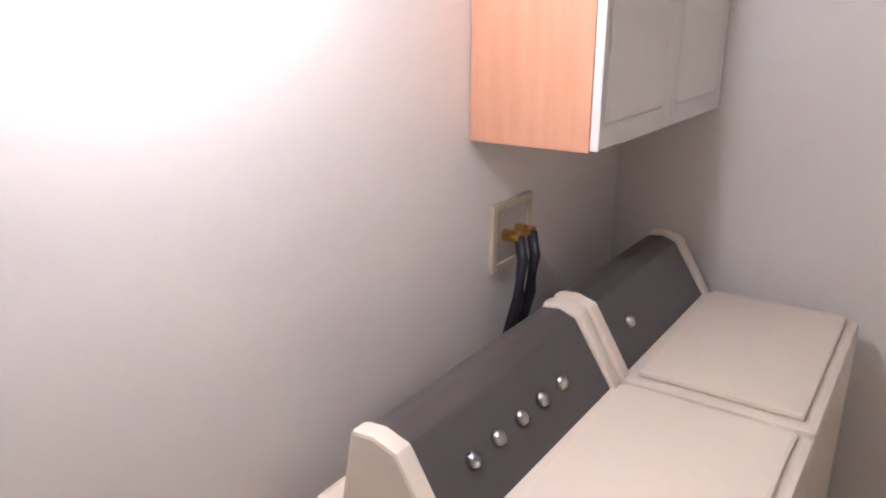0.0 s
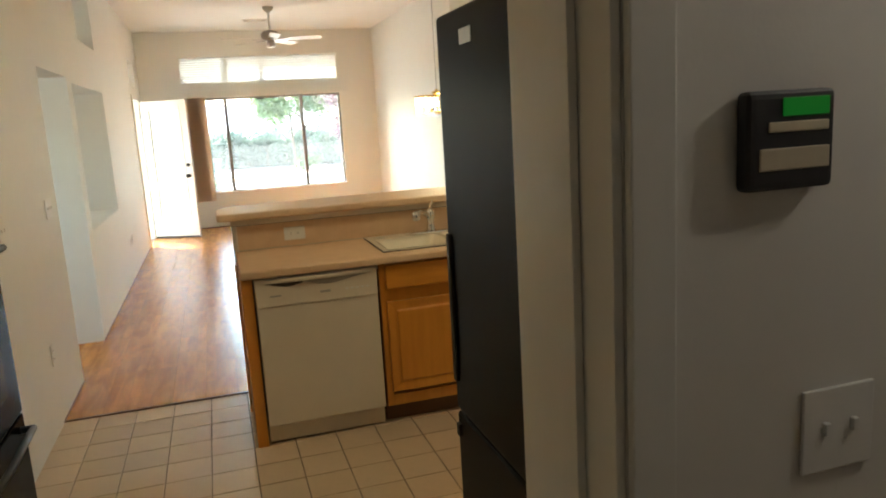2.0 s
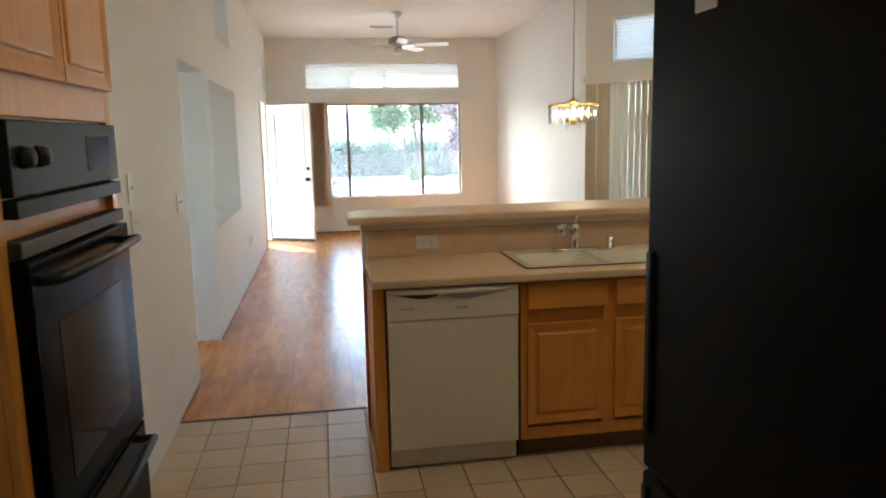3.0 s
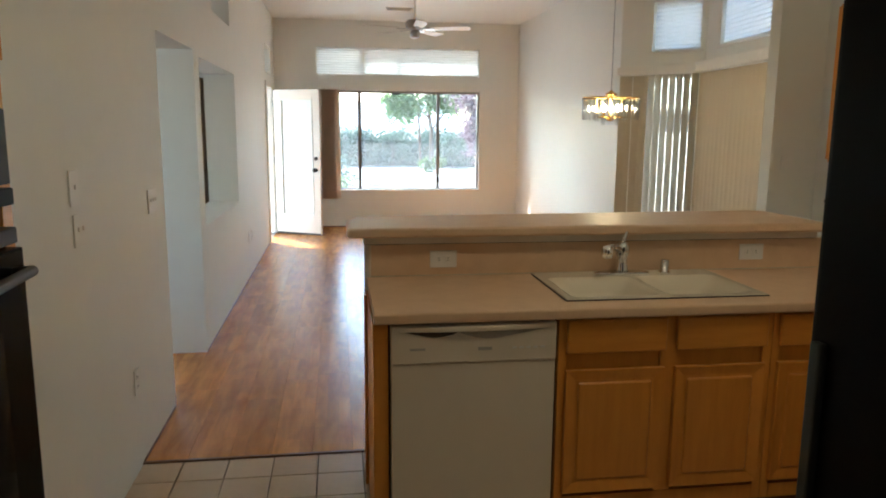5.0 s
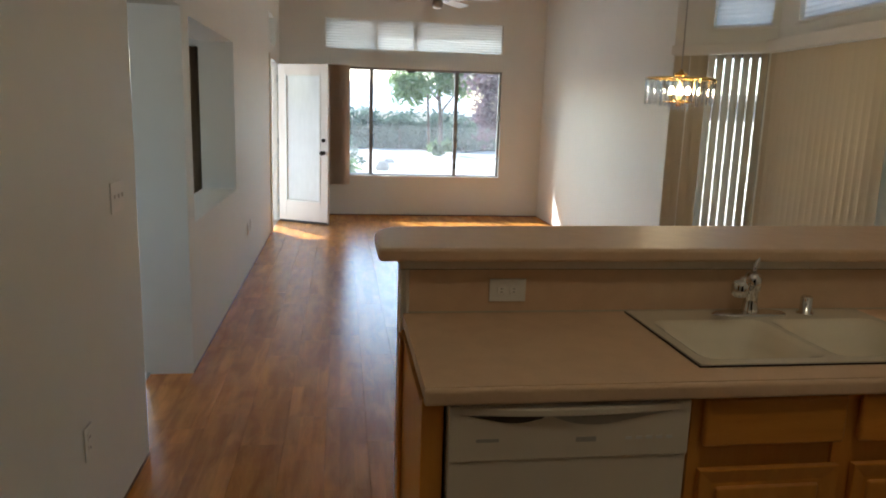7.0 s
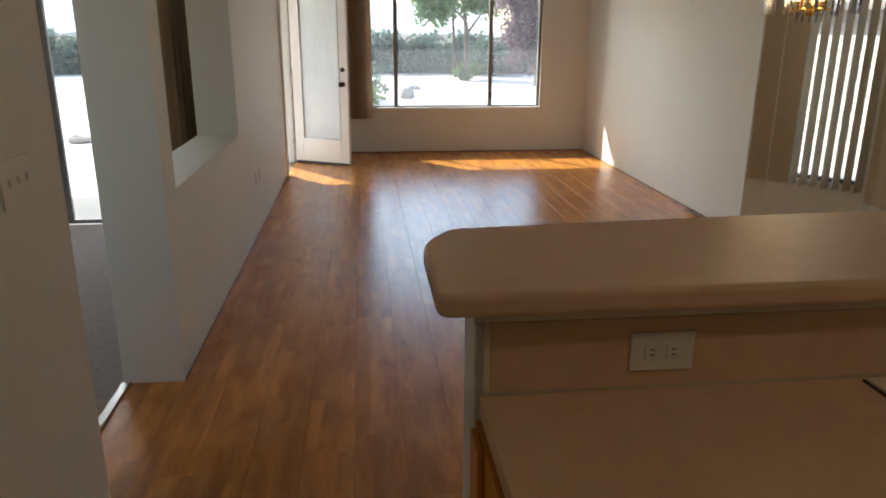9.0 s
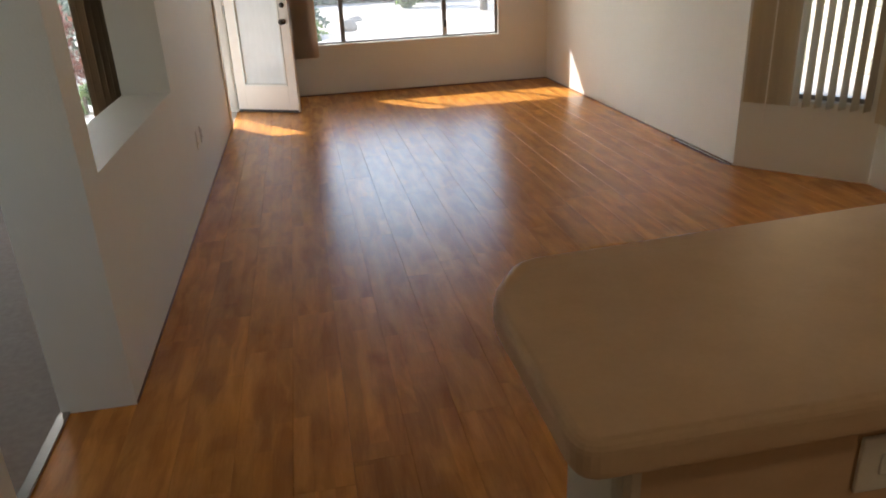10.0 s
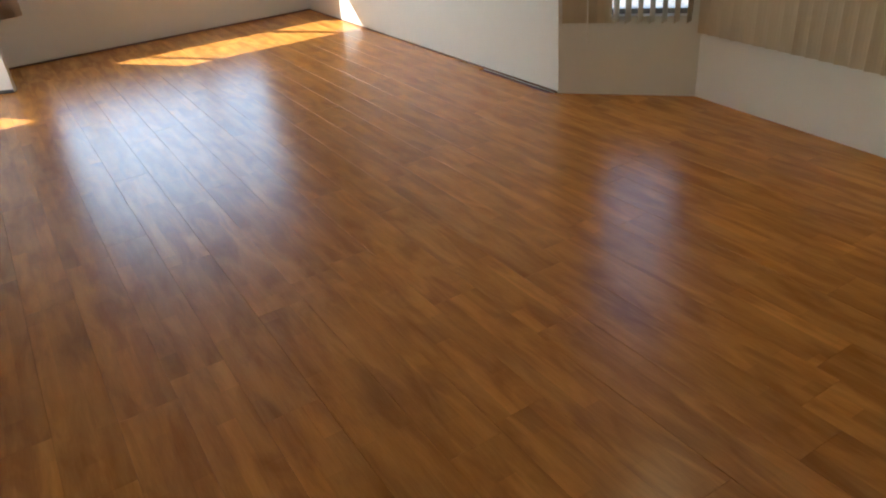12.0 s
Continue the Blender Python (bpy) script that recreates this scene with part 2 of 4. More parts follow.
LEAF = sheer("hedge_leaf", (0.13, 0.17, 0.125), 0.35)
LEAF_LIGHT = sheer("tree_leaf", (0.15, 0.22, 0.075), 0.5)
LEAF_PURPLE = sheer("plum_leaf", (0.15, 0.09, 0.11), 0.45)
LEAF_RED = sheer("red_flower", (0.22, 0.085, 0.06), 0.4)
BARK = material("bark", (0.15, 0.11, 0.08), 0.9, vary=0.2, scale=10, bump=0.8, bump_scale=30)
ROCK = material("rock", (0.34, 0.30, 0.26), 0.9, vary=0.15, scale=8, bump=0.6, bump_scale=20)


# ---- mesh helpers ----
def box(x0, y0, z0, x1, y1, z1, bevel=0.0, bm=None, seg=2):
    """A box between two corners, with rounded edges, added to bm or to a new bmesh."""
    own = bmesh.new()
    m = Matrix.Translation(((x0 + x1) / 2, (y0 + y1) / 2, (z0 + z1) / 2)) @ Matrix.Diagonal((abs(x1 - x0), abs(y1 - y0), abs(z1 - z0), 1))
    bmesh.ops.create_cube(own, size=1, matrix=m)
    if bevel:
        bmesh.ops.bevel(own, geom=own.edges[:], offset=bevel, segments=seg, profile=0.6, affect="EDGES")
    if bm is None:
        return own
    return merge(bm, own)


def merge(bm, other, m=None):
    if m is not None:
        bmesh.ops.transform(other, matrix=m, verts=other.verts)
    me = bpy.data.meshes.new("tmp")
    other.to_mesh(me)
    other.free()
    bm.from_mesh(me)
    bpy.data.meshes.remove(me)
    return bm


def lathe(profile, steps=24):
    """A solid of revolution about z from (radius, height) pairs."""
    bm = bmesh.new()
    rings = []
    for r, z in profile:
        rings.append([bm.verts.new((r * math.cos(math.tau * k / steps), r * math.sin(math.tau * k / steps), z)) for k in range(steps)])
    for a, b in zip(rings, rings[1:]):
        for k in range(steps):
            bm.faces.new((a[k], a[(k + 1) % steps], b[(k + 1) % steps], b[k]))
    bm.faces.new(list(reversed(rings[0])))
    bm.faces.new(rings[-1])
    return bm


def turned(bm, m):
    bmesh.ops.transform(bm, matrix=m, verts=bm.verts)
    return bm


def rod(a, b, r0, r1=None, steps=10):
    """A tapered round bar from a to b."""
    a, b = Vector(a), Vector(b)
    bm = lathe([(r0, 0), (r1 if r1 is not None else r0, (b - a).length)], steps)
    return turned(bm, Matrix.Translation(a) @ (b - a).to_track_quat("Z", "Y").to_matrix().to_4x4())


def tube(points, r, steps=10):
    """A bent pipe through points."""
    bm = bmesh.new()
    pts = [Vector(p) for p in points]
    rings = []
    for i, p in enumerate(pts):
        d = (pts[min(i + 1, len(pts) - 1)] - pts[max(i - 1, 0)]).normalized()
        q = d.to_track_quat("Z", "Y").to_matrix()
        rings.append([bm.verts.new(p + q @ Vector((r * math.cos(math.tau * k / steps), r * math.sin(math.tau * k / steps), 0))) for k in range(steps)])
    for a, b in zip(rings, rings[1:]):
        for k in range(steps):
            bm.faces.new((a[k], a[(k + 1) % steps], b[(k + 1) % steps], b[k]))
    bm.faces.new(list(reversed(rings[0])))
    bm.faces.new(rings[-1])
    return bm


def slab(outline, z0, z1, bevel=0.0):
    """A plate with the given outline (counter-clockwise) between two heights; its rim is rounded."""
    bm = bmesh.new()
    low = [bm.verts.new((x, y, z0)) for x, y in outline]
    f = bm.faces.new(list(reversed(low)))
    top = bmesh.ops.extrude_face_region(bm, geom=[f])
    bmesh.ops.translate(bm, vec=(0, 0, z1 - z0), verts=[v for v in top["geom"] if isinstance(v, bmesh.types.BMVert)])
    bmesh.ops.recalc_face_normals(bm, faces=bm.faces)
    if bevel:
        rim = [e for e in bm.edges if abs(e.verts[0].co.z - e.verts[1].co.z) < 1e-5]
        bmesh.ops.bevel(bm, geom=rim, offset=bevel, segments=4, profile=0.5, affect="EDGES")
    return bm


def as_mesh(name, bm, mat, smooth=False):
    me = bpy.data.meshes.new(name)
    bm.to_mesh(me)
    bm.free()
    me.materials.append(mat)
    if smooth:
        me.polygons.foreach_set("use_smooth", [True] * len(me.polygons))
    return me


def part(name, bm, mat, parent, label="", smooth=False):
    ob = new(name, as_mesh(name, bm, mat, smooth))
    ob.parent = parent
    if label:
        tagged(ob, label)
    return ob


def thing(name, m, label, category, group="", kind=""):
    if not isinstance(m, Matrix):
        m = Matrix.Translation(m)
    ob = new(name)
    ob.empty_display_size = 0.1
    ob.matrix_basis = m
    return tagged(ob, label, category, group, kind)


def solid(name, bm, mat, label, category, kind="", m=None, smooth=False):
    ob = new(name, as_mesh(name, bm, mat, smooth))
    if m is not None:
        ob.matrix_basis = m
    return tagged(ob, label, category, "", kind)


def foliage(name, n, spread, size, mat, parent, seed, hollow=0.5, kind=""):
    """Many small bent leaves in an uneven cloud of clumps."""
    rng = np.random.default_rng(seed)
    clumps = max(6, n // 60)
    d = rng.normal(size=(clumps, 3))
    d /= np.linalg.norm(d, axis=1)[:, None]
    centre = d * rng.uniform(hollow, 1.0, (clumps, 1)) * np.array(spread)
    pick = rng.integers(0, clumps, n)
    p = centre[pick] + rng.normal(size=(n, 3)) * np.array(spread) * 0.17
    u = rng.normal(size=(n, 3))
    u /= np.linalg.norm(u, axis=1)[:, None]
    w = np.cross(u, rng.normal(size=(n, 3)))
    w /= np.linalg.norm(w, axis=1)[:, None]
    s = size * rng.uniform(0.6, 1.4, (n, 1))
    verts = np.stack([p - u * s, p + w * s * 0.45, p + u * s, p - w * s * 0.45], axis=1).reshape(-1, 3)
    faces = np.arange(4 * n).reshape(n, 4)
    me = bpy.data.meshes.new(name)
    me.from_pydata(verts.tolist(), [], faces.tolist())
    me.materials.append(mat)
    ob = new(name, me)
    ob.parent = parent
    if kind:
        ob["kind"] = kind
    return ob


# ---- setting ----
HIGH = 3.10


def wall(name, p0, p1, thick, high, openings, mat, label, low=-0.01):
    """A wall whose inner face runs from p0 to p1, its thickness to the left of that way. openings: (u0, u1, z0, z1)."""
    a, b = Vector((*p0, 0)), Vector((*p1, 0))
    length = (b - a).length
    cuts = sorted({0.0, length, *[u for o in openings for u in o[:2]]})
    bm = bmesh.new()
    for u0, u1 in zip(cuts, cuts[1:]):
        mid = (u0 + u1) / 2
        z = low
        for o in sorted((o for o in openings if o[0] < mid < o[1]), key=lambda o: o[2]):
            if o[2] > z + 0.001:
                box(u0, 0, z, u1, thick, o[2], bm=bm)
            z = o[3]
        if z < high - 0.001:
            box(u0, 0, z, u1, thick, high, bm=bm)
    bmesh.ops.remove_doubles(bm, verts=bm.verts, dist=0.0005)
    turn = math.atan2(b.y - a.y, b.x - a.x)
    return solid(name, bm, mat, label, "wall", "structure", Matrix.Translation(a) @ Matrix.Rotation(turn, 4, "Z"))


LX, RX, FY = -0.95, 2.77, 11.79
left_deep = 0.267
Y0 = 0.45
wall("wall_west", (LX, Y0), (LX, FY + 0.15), left_deep, HIGH, [
    (1.34 - Y0, 2.24 - Y0, -0.01, 2.36), (4.53 - Y0, 5.525 - Y0, -0.01, 2.03), (5.71 - Y0, 7.42 - Y0, 0.85, 2.00),
    (6.32 - Y0, 7.25 - Y0, 2.39, 2.85), (10.38 - Y0, 11.20 - Y0, -0.01, 2.06), (10.36 - Y0, 11.18 - Y0, 2.24, 2.60)],
    PAINT, "cream painted wall with a doorway and a pass-through opening")
wall("wall_north", (LX, FY), (RX + 0.15, FY), 0.15, HIGH, [(0.92, 3.11, 0.565, 2.075), (0.61, 3.10, 2.295, 2.715)],
     PAINT, "cream painted wall around the wide living-room window")
wall("wall_east", (RX, FY), (RX, 7.61), 0.15, HIGH, [], PAINT, "plain cream painted living-room wall")
BAY_A, BAY_B, BAY_C, BAY_D = (2.77, 7.61), (3.32, 6.94), (3.20, 5.40), (2.69, 4.60)
bay_1 = wall("wall_bay_a", BAY_A, BAY_B, 0.14, HIGH, [(0.24, 0.81, 0.50, 2.06), (0.33, 0.81, 2.27, 2.73)], PAINT, "cream angled wall of the dining bay")
bay_2 = wall("wall_bay_b", BAY_B, BAY_C, 0.14, HIGH, [(0.12, 1.42, 0.46, 2.06), (0.27, 1.34, 2.27, 2.73)], PAINT, "cream wall of the dining bay below closed blinds")
wall("wall_bay_c", BAY_C, BAY_D, 0.14, HIGH, [], PAINT, "cream return wall of the dining bay")
wall("wall_kitchen_east", (2.69, 4.60), (2.69, Y0), 0.15, HIGH, [], PAINT, "cream painted kitchen wall behind the cabinets")
wall("wall_stub", (2.40, 4.36), (2.689, 4.36), 0.10, HIGH, [], PAINT, "short cream wall at the end of the bar")
wall("wall_laundry_north", (-1.20, 0.17), (3.20, 0.17), 0.28, HIGH, [(0.75, 1.65, -0.01, 2.05)], LAUNDRY_PAINT, "pale semi-gloss laundry wall with the kitchen doorway")
wall("wall_laundry_east", (3.04, 0.17), (3.04, -2.4), 0.15, HIGH, [], LAUNDRY_PAINT, "pale laundry wall beside the dryer")
wall("wall_laundry_south", (3.19, -2.4), (-1.20, -2.4), 0.15, HIGH, [], LAUNDRY_PAINT, "pale laundry wall")
wall("wall_laundry_west", (-1.05, -2.4), (-1.05, 0.17), 0.15, HIGH, [], LAUNDRY_PAINT, "pale laundry wall")
SX = LX - left_deep
wall("wall_den_north", (-4.6, 8.4), (SX, 8.4), 0.15, HIGH, [(1.75, 3.10, -0.01, 2.02)], PAINT, "cream den wall with a sliding glass door")
wall("wall_den_west", (-4.6, 3.2), (-4.6, 8.4), 0.15, HIGH, [], PAINT, "cream den wall")
# opening for an added, unseen window that lights the den
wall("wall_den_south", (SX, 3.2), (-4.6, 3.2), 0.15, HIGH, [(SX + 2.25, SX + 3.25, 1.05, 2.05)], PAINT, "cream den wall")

solid("ceiling", box(SX, 0.17, HIGH, 3.75, FY + 0.15, HIGH + 0.2), CEILING_PAINT, "flat off-white textured ceiling", "ceiling", "structure")
solid("ceiling_den", box(-4.75, 3.05, HIGH, SX, 8.55, HIGH + 0.2), CEILING_PAINT, "flat off-white ceiling of the den", "ceiling", "structure")
solid("ceiling_laundry", box(-1.20, -2.55, 2.44, 3.19, 0.17, 2.6), CEILING_PAINT, "flat off-white laundry ceiling", "ceiling", "structure")
solid("patio_roof", box(-6.5, 8.551, 2.86, SX - 0.001, FY + 1.10, 3.1), STUCCO, "tan stucco patio roof beside the house", "roof", "structure")
solid("roof_eave", box(SX, FY + 0.15, 2.86, 3.75, FY + 1.75, 3.1), STUCCO, "tan stucco eave above the window", "eave", "structure")

# floors: a slab with recessed joints, the planks and tiles lie on it (built last)
wood_floor = solid("floor", slab([(LX, 3.84), (2.69, 3.84), (2.69, 4.60), (3.20, 5.40), (3.32, 6.94), (2.77, 7.61), (2.77, FY), (LX, FY)], -0.12, -0.010), GROOVE,
                   "reddish-brown laminate plank floor with a satin gloss", "floor", "structure")
tile_floor = solid("floor_kitchen", box(-1.3, 0.17, -0.12, 2.69, 3.838, -0.009), GROUT, "beige ceramic tile floor with dark grout", "floor", "structure")
solid("floor_laundry", box(-1.05, -2.4, -0.12, 3.04, 0.17, 0.0), TILE, "beige laundry floor", "floor", "structure")
solid("floor_den", box(-4.6, 3.2, -0.12, -1.19, 8.4, 0.004), CARPET, "grey-pink carpet of the den", "carpet", "structure")
solid("floor_doorway", box(-1.19, 4.53, -0.12, LX, 5.525, -0.002), LAMINATE, "laminate in the den doorway", "floor", "structure")
solid("floor_sill", box(SX, 10.38, -0.12, LX, 11.20, 0.0), STEEL, "metal sill under the patio door", "sill", "structure")

# shoe moulding and base trim
for name, (x0, y0, x1, y1) in {"baseboard": (LX, 5.53, LX + 0.006, 10.28), "baseboard_2": (LX, 3.85, LX + 0.006, 4.52)}.items():
    solid(name, box(x0, y0, 0, x1, y1, 0.010, 0.002), SHOE, "thin dark wood strip along the wall", "baseboard", "structure")
solid("baseboard_north", box(LX + 0.05, FY - 0.010, 0, RX, FY, 0.016, 0.003), SHOE, "reddish wood shoe moulding", "baseboard", "structure")
solid("baseboard_east", box(RX - 0.008, 7.62, 0, RX, FY - 0.02, 0.012, 0.003), SHOE, "reddish wood shoe moulding", "baseboard", "structure")
solid("threshold", box(-1.225, 4.53, 0.0, -1.185, 5.525, 0.010, 0.004), STEEL, "metal carpet strip in the doorway", "trim", "structure")
solid("threshold_tile", box(LX, 3.825, -0.004, 0.07, 3.845, 0.006, 0.003), SHOE, "thin wood strip between tile and laminate", "trim", "structure")


def casing(name, x0, x1, y, z, facing, mat, label):
    """A flat casing round a doorway in a wall across y."""
    ob = thing(name, (0, y, 0), label, "trim", "", "structure")
    w, d = 0.06, 0.014 * facing
    for a, b in ((x0 - w, x0), (x1, x1 + w)):
        part("side", box(a, 0, 0, b, d, z + w, 0.003), mat, ob)
    part("head", box(x0, 0, z, x1, d, z + w, 0.003), mat, ob)
    return ob


casing("door_casing", -0.45, 0.45, 0.169, 2.05, -1, TRIM, "white painted casing of the laundry doorway")
frame_1 = thing("door_frame", (0, 0.17, 0), "white painted jamb with a stop strip", "door frame", "", "structure")
part("jamb", box(0.436, 0.001, 0, 0.449, 0.279, 2.05, 0.002), TRIM, frame_1)
part("jamb", box(-0.449, 0.001, 0, -0.435, 0.279, 2.05, 0.002), TRIM, frame_1)
part("stop", box(0.423, 0.075, 0, 0.435, 0.125, 2.03, 0.002), TRIM, frame_1)
part("stop", box(-0.434, 0.075, 0, -0.422, 0.125, 2.03, 0.002), TRIM, frame_1)
part("head_jamb", box(-0.434, 0.001, 2.036, 0.435, 0.279, 2.05, 0.002), TRIM, frame_1)


# ---- windows ----
def sliding_window(name, m, w, h, bars, label, stops=0.05, metal=ALU):
    """Aluminium window standing in an opening: w by h from its lower left inner corner, y outwards."""
    ob = thing(name, m, label, "window", "", "structure")
    f = 0.032
    y0, y1 = stops, stops + 0.05
    fr = box(0, y0, 0, f, y1, h, 0.003)
    box(w - f, y0, 0, w, y1, h, 0.003, bm=fr)
    box(f, y0, 0, w - f, y1, f, 0.003, bm=fr)
    box(f, y0, h - f, w - f, y1, h, 0.003, bm=fr)
    part("window_frame", fr, metal, ob)
    edges = [f, *bars, w - f]
    for b in bars:
        part("mullion", box(b - 0.026, y0 + 0.004, f, b + 0.026, y1 - 0.006, h - f, 0.004), metal, ob)
    for a, b in zip(edges, edges[1:]):
        p = part("pane", box(a, y0 + 0.02, f, b, y0 + 0.025, h - f), PANE, ob)
        p.visible_shadow = False
    return ob


w1 = sliding_window("window_1", Matrix.Translation((-0.03, FY, 0.565)), 2.19, 1.51, [0.335, 1.545], "wide three-part aluminium window onto the yard")
part("window_sill", box(-0.02, -0.018, -0.018, 2.21, 0.05, 0.012, 0.005), TRIM, w1)
part("latch", box(1.53, 0.02, 0.12, 1.56, 0.05, 0.20, 0.004), BLACK_MATT, w1)
part("latch", box(0.83, 0.03, 1.455, 0.95, 0.05, 1.478, 0.004), BLACK_MATT, w1)
w2 = sliding_window("window_2", Matrix.Translation((-0.34, FY, 2.295)), 2.49, 0.42, [0.70, 1.255], "long transom window behind a pleated shade", metal=TRIM)


def pleated(name, w, z0, z1, y, mat, n):
    """Horizontal accordion cloth."""
    bm = bmesh.new()
    rows = []
    for i in range(n + 1):
        z = z0 + (z1 - z0) * i / n
        rows.append([bm.verts.new((x, y + (0.003 if i % 2 else -0.003), z)) for x in (0, w)])
    for a, b in zip(rows, rows[1:]):
        bm.faces.new((a[0], a[1], b[1], b[0]))
    return bm


shade = thing("pleated_shade", (-0.33, FY, 2.30), "white pleated shade half drawn over the transom", "window shade")
part("cloth", pleated("cloth", 0.70, 0.02, 0.41, 0.03, SHADE_CLOTH, 22), SHADE_CLOTH, shade)
part("cloth", turned(pleated("cloth", 1.76, 0.19, 0.41, 0.03, SHADE_CLOTH, 12), Matrix.Translation((0.71, 0, 0))), SHADE_CLOTH, shade)
part("lower_cloth", turned(pleated("cloth", 1.76, 0.02, 0.19, 0.03, SHADE_THIN, 10), Matrix.Translation((0.71, 0, 0))), SHADE_THIN, shade)


def vane_blind(name, m, w, top, bottom, yaws, mat, label, valance=0.09, pitch=0.088, wand=None, y=-0.05):
    """A vertical blind: a valance, and one vane for each yaw in turn."""
    ob = thing(name, m, label, "vertical blind")
    if valance:
        v = box(-0.03, y - 0.05, top, w + 0.03, y - 0.038, top + valance, 0.003)
        box(-0.03, y - 0.038, top + valance - 0.012, w + 0.03, 0.0, top + valance, 0.002, bm=v)
        part("valance", v, TRIM if valance > 0.07 else mat, ob)
    part("headrail", box(0, y - 0.02, top - 0.005, w, y + 0.02, top + 0.022, 0.003), TRIM, ob)
    half = 0.045
    for k, a in enumerate(yaws):
        bm = bmesh.new()
        cols = []
        for i in range(5):
            s = (i / 4 - 0.5) * 2
            cols.append([bm.verts.new((s * half, 0.007 * (1 - s * s), z)) for z in (bottom, top - 0.01)])
        for c, d in zip(cols, cols[1:]):
            bm.faces.new((c[0], d[0], d[1], c[1]))
        ext = bmesh.ops.extrude_face_region(bm, geom=bm.faces[:])
        bmesh.ops.translate(bm, vec=(0, 0.0012, 0), verts=[g for g in ext["geom"] if isinstance(g, bmesh.types.BMVert)])
        turned(bm, Matrix.Translation((0.03 + k * pitch, y, 0)) @ Matrix.Rotation(radians(a), 4, "Z"))
        part("vane", bm, mat, ob)
    if wand:
        part("wand", rod((wand, y - 0.055, top - 0.02), (wand, y - 0.06, bottom - 0.12), 0.005), PLATE, ob)
    return ob


# the living-room blind is drawn aside into a stack at the hinge side of the window
vane_blind("vertical_blind", Matrix.Translation((-0.345, FY, 0)), 2.62, 2.095, 0.445, [52, 55, 50, 57, 53, 49, 56, 52, 57, 53, 50, 55, 53, 50, 40], BLIND_TAN,
           "tan vertical blind drawn aside beside the window", valance=0.0, pitch=0.0205, y=-0.045)
solid("blind_valance", box(-0.56, FY - 0.09, 2.10, 2.28, FY - 0.078, 2.165, 0.003), PAINT, "cream blind valance above the window", "valance")

rot1 = math.atan2(BAY_B[1] - BAY_A[1], BAY_B[0] - BAY_A[0])
rot2 = math.atan2(BAY_C[1] - BAY_B[1], BAY_C[0] - BAY_B[0])
M1 = Matrix.Translation((*BAY_A, 0)) @ Matrix.Rotation(rot1, 4, "Z")
M2 = Matrix.Translation((*BAY_B, 0)) @ Matrix.Rotation(rot2, 4, "Z")
sliding_window("window_3", M1 @ Matrix.Translation((0.24, 0, 0.50)), 0.57, 1.56, [], "tall narrow bay window", 0.06)
sliding_window("window_4", M2 @ Matrix.Translation((0.12, 0, 0.46)), 1.30, 1.60, [0.65], "wide bay window behind closed blinds", 0.06)
for m, u0, u1, nm in ((M1, 0.33, 0.81, "window_5"), (M2, 0.27, 1.34, "window_6")):
    wn_ = sliding_window(nm, m @ Matrix.Translation((u0, 0, 2.27)), u1 - u0, 0.46, [], "small high bay window behind a white shade", 0.07, TRIM)
    part("window_sill", box(-0.03, -0.016, -0.02, u1 - u0 + 0.03, 0.06, 0.004, 0.004), TRIM, wn_)
    sh = thing("pleated_shade", m @ Matrix.Translation((u0 + 0.01, 0.035, 2.275)), "white pleated shade drawn down over a high window", "window shade")
    part("cloth", pleated("cloth", u1 - u0 - 0.02, 0.005, 0.45, 0, SHADE_CLOTH, 24), SHADE_CLOTH, sh)
vane_blind("vertical_blind", M1 @ Matrix.Translation((0.05, 0, 0)), 0.80, 2.06, 0.47, [4, 3, 5, 6, 73, 72, 75, 73, 74, 71, 73], BLIND,
           "cream vertical blind with its vanes turned half open", valance=0.075, pitch=0.0715, wand=0.15)
vane_blind("vertical_blind", M2 @ Matrix.Translation((0.04, 0, 0)), 1.46, 2.06, 0.41, [6, 9, 5, 8, 6, 10, 7, 5, 9, 6, 8, 7, 5, 9, 7, 6, 8, 6], BLIND,
           "closed cream vertical blind across the bay window", valance=0.085, pitch=0.083)
solid("roller_valance", box(0.02, -0.105, 2.06, 1.50, -0.09, 2.15, 0.003), TRIM, "white valance above the closed blind", "valance", "", M2)

# unseen window, added so the fill lamp has an opening
sliding_window("added_den_window", Matrix.Translation((-2.25, 3.2, 1.05)) @ Matrix.Rotation(radians(180), 4, "Z"), 1.00, 1.00, [0.50], "unseen den window added to let in fill light", 0.05)
# den sliding glass door with its blind stacked at one side
slider = sliding_window("window_7", Matrix.Translation((-2.85, 8.4, 0.0)), 1.35, 2.02, [0.335], "aluminium sliding glass door of the den", 0.05)
vane_blind("vertical_blind", Matrix.Translation((-1.64, 8.4, 0)), 0.40, 2.03, 0.05, [72, 60, 76, 70, 66, 74, 62, 71, 68], BLIND_BACKLIT, "vertical blind gathered beside the sliding door, coloured dark as if backlit", pitch=0.043)

# ---- patio door, open into the room ----
HINGE, FREE = Vector((-0.925, 11.185)), Vector((-0.283, 10.84))
d = FREE - HINGE
door_w = d.length
MD = Matrix.Translation((HINGE.x, HINGE.y, 0.012)) @ Matrix.Rotation(math.atan2(d.y, d.x), 4, "Z")
door = thing("door_1", MD, "open white patio door with a full frosted glass lite", "door", "", "structure")
T = 0.042
st = 0.105
leaf = box(0, 0, 0, st, T, 2.03, 0.003)
box(door_w - st, 0, 0, door_w, T, 2.03, 0.003, bm=leaf)
box(st, 0, 0, door_w - st, T, 0.27, 0.003, bm=leaf)
box(st, 0, 1.90, door_w - st, T, 2.03, 0.003, bm=leaf)
part("leaf", leaf, DOOR_PAINT, door)
